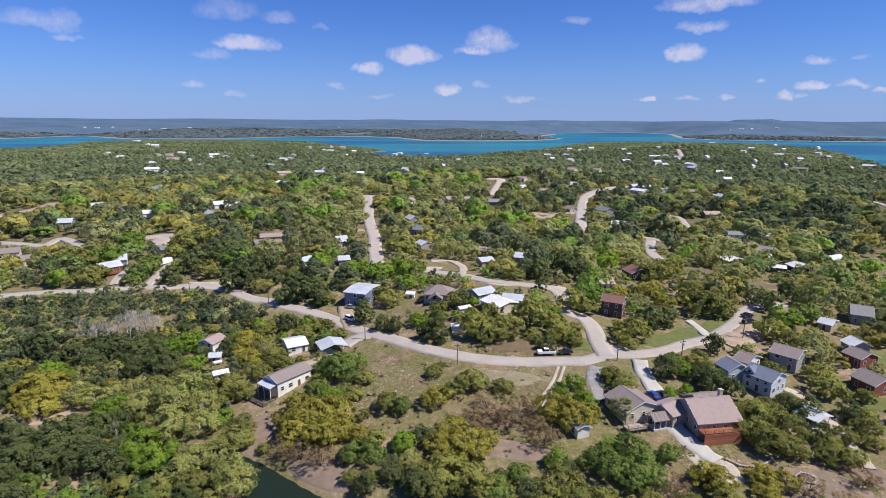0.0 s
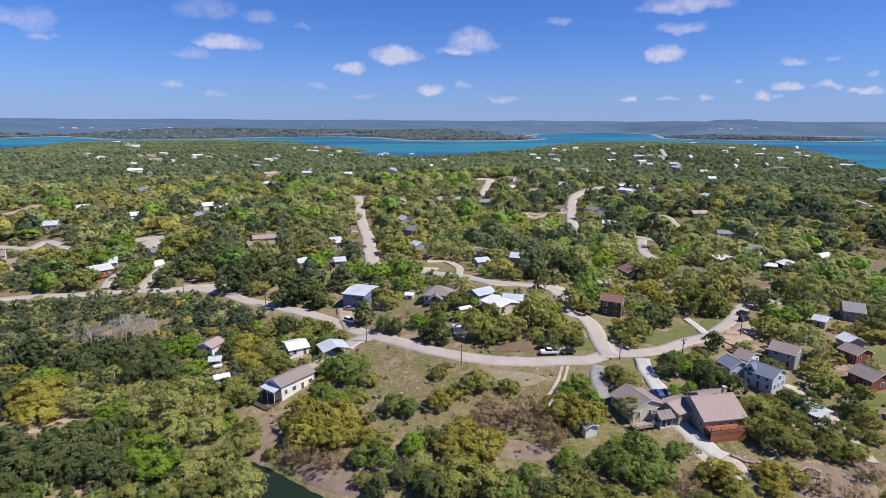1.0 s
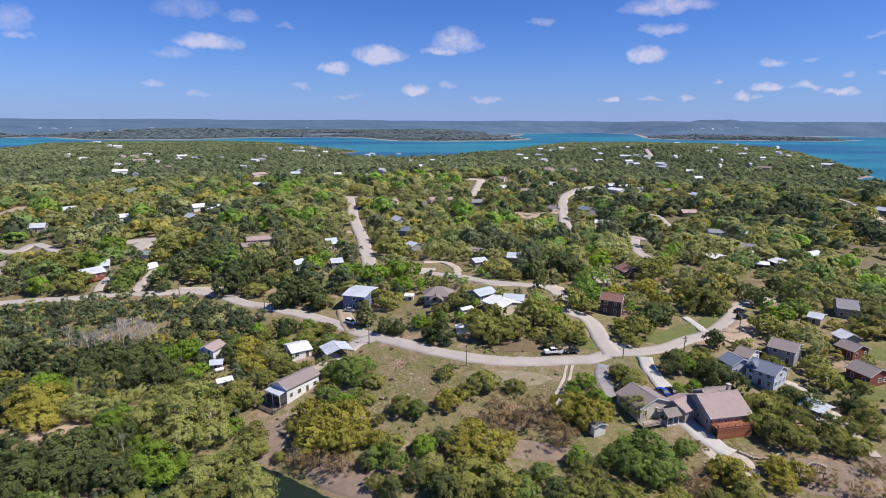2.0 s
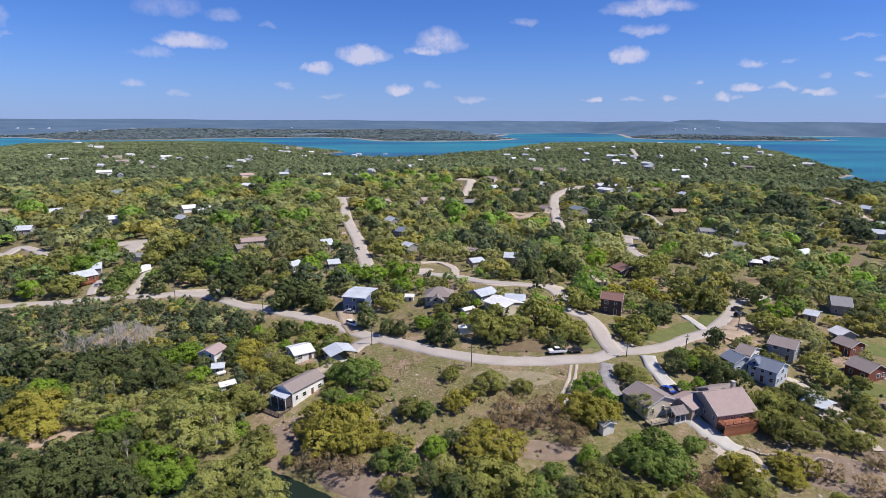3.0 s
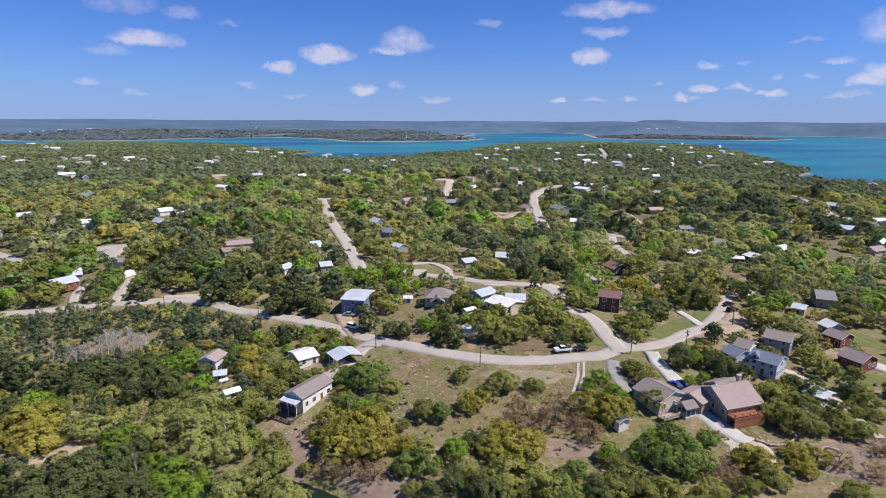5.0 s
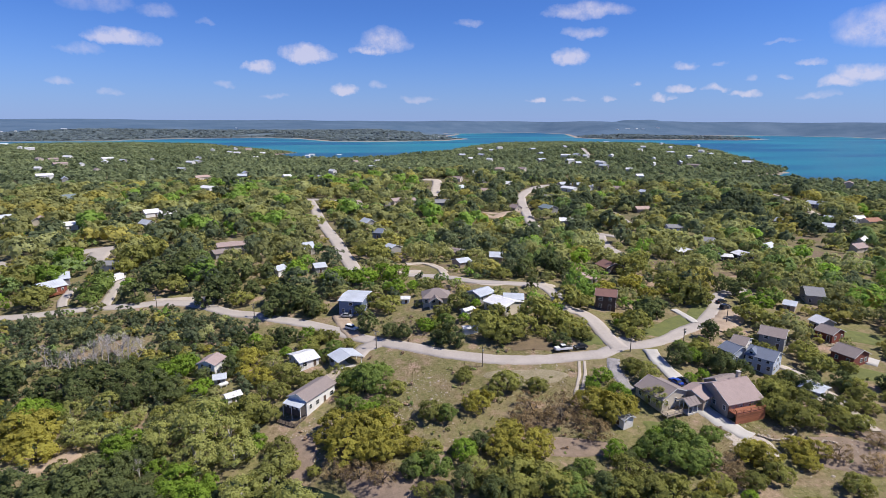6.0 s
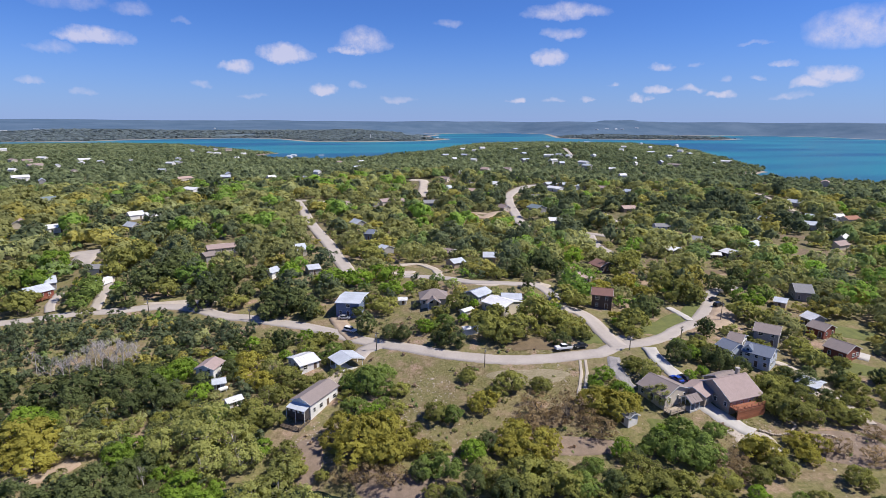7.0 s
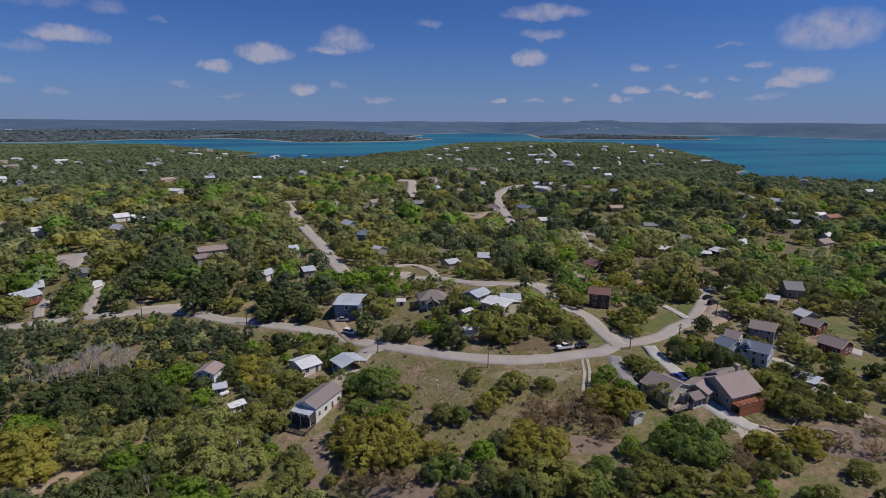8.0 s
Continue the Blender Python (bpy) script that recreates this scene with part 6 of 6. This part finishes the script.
def sow(rng, cell, near, far, left=-58.0, right=66.0):
    """Jittered places in the wedge of land from near to far."""
    xs, ys = np.arange(-far * 1.3, far * 1.6, cell), np.arange(30, far, cell)
    x, y = (g.ravel() for g in np.meshgrid(xs, ys))
    x = x + rng.uniform(-0.5, 0.5, len(x)) * cell
    y = y + rng.uniform(-0.5, 0.5, len(x)) * cell
    away = np.hypot(x + 22, y)
    turn = np.degrees(np.arctan2(x + 22, y))
    keep = (away > near) & (away <= far) & (turn > left) & (turn < right)
    return x[keep], y[keep]


def woods(name, rng, x, y, r, kind, lod, label, material=None):
    """Many trees joined into one mesh a kind, each with its own tone."""
    for k, word in enumerate(KINDS):
        at = np.flatnonzero(kind == k)
        if not len(at):
            continue
        library = [leaves(np.random.default_rng(100 + j), word, *lod)[0] for j in range(6)]
        z = terrain(x[at], y[at])
        blocks, tone = [], []
        which = rng.integers(0, 6, len(at))
        for j in range(6):
            sel = at[which == j]
            if not len(sel):
                continue
            turn = rng.random(len(sel)) * 6.283
            c, s = np.cos(turn)[:, None], np.sin(turn)[:, None]
            v = library[j]
            size = r[sel][:, None]
            tall = size * (0.75 + 0.35 * rng.random((len(sel), 1))) * (1 if lod[0] > 20 else 0.9 if lod[0] > 6 else 0.4)
            px = (v[:, 0] * c - v[:, 1] * s) * size + x[sel][:, None]
            py = (v[:, 0] * s + v[:, 1] * c) * size + y[sel][:, None]
            pz = v[:, 2] * tall + z[which == j][:, None] - 0.1
            blocks.append(np.stack([px, py, pz], -1).reshape(-1, 3))
            tone.append(np.repeat(np.clip(0.5 + 0.32 * wave(x[sel], y[sel], 30, 17) + 0.3 * rng.normal(0, 0.6, len(sel)), 0, 1), len(v) // 3))
        v = np.concatenate(blocks)
        ob = sheet(name, v, np.arange(len(v)).reshape(-1, 3), material or HAZED_TONES[word])
        ob.data.attributes.new("tone", "FLOAT", "FACE").data.foreach_set("value", np.concatenate(tone).astype(np.float32))
        tagged(ob, label + " of " + TREE_LABEL[word].split(" with")[0], "woods", kind="stuff")


# near fill: single trees
rng = np.random.default_rng(21)
x, y = sow(rng, 5.0, 84, 200, -44, 55)
r = rng.uniform(1.9, 3.8, len(x))
ok = free(x, y, r)
for px, py, pr in planted:
    ok &= np.hypot(x - px, y - py) > 0.62 * (pr + r)
ok &= ~((x > 58) & (y < 128) & (rng.random(len(x)) < 0.65))
x, y, r = x[ok], y[ok], r[ok]
kind = choose(rng, x, y)
for px, py, pr, pk in zip(x, y, r, kind):
    plant(KINDS[pk], float(px), float(py), float(pr))
# the thicket of young juniper and oak between the creek and the road
x, y = sow(rng, 3.7, 84, 285, -60, -14)
r = rng.uniform(1.3, 2.5, len(x))
ok = (x < -54) & free(x, y, r) & (road_gap(x, y) > r) & (y < np.interp(x, *np.array(ROADS["main"][:16], float).T))
for px, py, pr in planted:
    ok &= np.hypot(x - px, y - py) > 0.55 * pr + 0.3 * r
ok &= (x > -56 - 0.9 * (y - 95)) | (x < -70)
x, y, r = x[ok], y[ok], r[ok]
kind = np.array([KINDS.index(k) for k in rng.choice(("cedar", "oak", "pecan", "hackberry", "yellow_oak"), len(x), p=(0.76, 0.07, 0.08, 0.08, 0.01))])
woods("thicket", rng, x, y, r, kind, (22, 17, 0.135), "dense thicket")
# low bushes in the meadow, on the verges and the stony slope
x, y = sow(rng, 2.3, 84, 215, -44, 55)
r = rng.uniform(0.3, 1.0, len(x))
inside = np.max([inland(x, y, c) for c in CLEARINGS.values()], 0) > 0.5
ok = inside & (road_gap(x, y) > r + 0.4) & (home_gap(x, y) > r) & (rng.random(len(x)) < 0.16 + 0.25 * (wave(x, y, 7, 41) > 0.3))
ok &= inland(x, y, CLEARINGS["corner_lawn"]) < 0
x, y, r = x[ok], y[ok], r[ok]
kind = np.array([KINDS.index(k) for k in rng.choice(("shrub", "oak", "pecan", "hackberry"), len(x), p=(0.4, 0.25, 0.2, 0.15))])
woods("low_bushes", rng, x, y, r, kind, (8, 9, 0.3), "low bushes")
# middle distance: broad crowns first, small ones between
x, y = sow(rng, 11.4, 200, 640, -48, 60)
r = rng.uniform(5.2, 8.8, len(x))
ok = free(x, y, r, 1.35) & (wave(x, y, 22, 9) < 0.93) & ~((x < -58) & (y < 230))
for px, py, pr in planted:
    ok &= np.hypot(x - px, y - py) > 0.6 * (pr + r)
broad = x[ok], y[ok], r[ok]


def by_distance(x, y, r, near, far):
    """The woods of the middle distance, with finer leaf sprays on the nearer trees."""
    close = np.hypot(x + 22, y) < 330
    for part_of, lod in ((close, near), (~close, far)):
        a, b, c = x[part_of], y[part_of], r[part_of]
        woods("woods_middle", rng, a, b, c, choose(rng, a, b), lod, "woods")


by_distance(*broad, (46, 30, 0.075, 0.34), (24, 20, 0.135, 0.26, True))
x, y = sow(rng, 6.4, 200, 640, -48, 60)
r = rng.uniform(2.2, 3.9, len(x))
ok = free(x, y, r) & (wave(x, y, 22, 9) < 0.93)
for px, py, pr in planted:
    ok &= np.hypot(x - px, y - py) > 0.6 * (pr + r)
ok &= np.array([np.min(np.hypot(broad[0] - px, broad[1] - py) - 0.72 * broad[2]) > 0.45 * pr for px, py, pr in zip(x, y, r)])
x, y, r = x[ok], y[ok], r[ok]
by_distance(x, y, r, (26, 24, 0.105, 0.34), (12, 16, 0.2, 0.3, True))
# far woods down to the lake, haze greyed into their leaf colour
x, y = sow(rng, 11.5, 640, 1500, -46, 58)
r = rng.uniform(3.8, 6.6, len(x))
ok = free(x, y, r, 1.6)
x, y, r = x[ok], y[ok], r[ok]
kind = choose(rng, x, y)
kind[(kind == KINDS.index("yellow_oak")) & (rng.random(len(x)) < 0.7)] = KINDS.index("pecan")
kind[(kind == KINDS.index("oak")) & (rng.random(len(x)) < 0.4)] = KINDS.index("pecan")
woods("woods_far", rng, x, y, r, kind, (8, 8, 0.34, 0.25, True), "far woods", HAZE_GREYED_TONES)
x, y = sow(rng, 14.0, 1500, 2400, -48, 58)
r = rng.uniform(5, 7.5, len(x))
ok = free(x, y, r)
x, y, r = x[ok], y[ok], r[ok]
woods("woods_farthest", rng, x, y, r, choose(rng, x, y), (5, 5, 0.55, 0.2, True), "distant woods", HAZE_GREYED_TONES)
# the wooded land across the lake, crowns flattened, haze painted into the leaf colour
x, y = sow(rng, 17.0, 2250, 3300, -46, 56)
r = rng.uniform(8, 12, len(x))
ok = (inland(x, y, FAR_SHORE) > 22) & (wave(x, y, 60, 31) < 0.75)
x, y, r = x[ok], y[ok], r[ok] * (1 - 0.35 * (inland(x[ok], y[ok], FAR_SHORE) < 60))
woods("woods_across_the_lake", rng, x, y, r, np.where(rng.random(len(x)) < 0.6, KINDS.index("cedar"), KINDS.index("pecan")), (6, 4, 0.85, 0.1, True), "low woods across the lake", HAZED_WOODS)


def shore_tower(x, y, tall):
    """A slim white tower with a shaft, a wider head and a cap."""
    tower = new("tower")
    tower.location = (x, y, ground_z(x, y) - 0.2)
    v, f = tube([(0, 0, 0), (0, 0, tall * 0.5), (0, 0, tall * 0.86)], (1.5, 1.25, 1.1), 12)
    sheet("shaft", v, f, TRIM, tower, shade=True)
    v, f = tube([(0, 0, tall * 0.86), (0, 0, tall * 0.87), (0, 0, tall * 0.95)], (1.1, 1.8, 1.8), 12)
    sheet("head", v, f, TRIM, tower, shade=True)
    v, f = tube([(0, 0, tall * 0.95), (0, 0, tall * 0.98), (0, 0, tall)], (2.0, 1.1, 0.05), 12)
    sheet("cap", v, f, STEEL, tower, shade=True)
    tagged(tower, "slim white tower above the trees on the far shore", "tower")


shore_tower(178, 2431, 24)
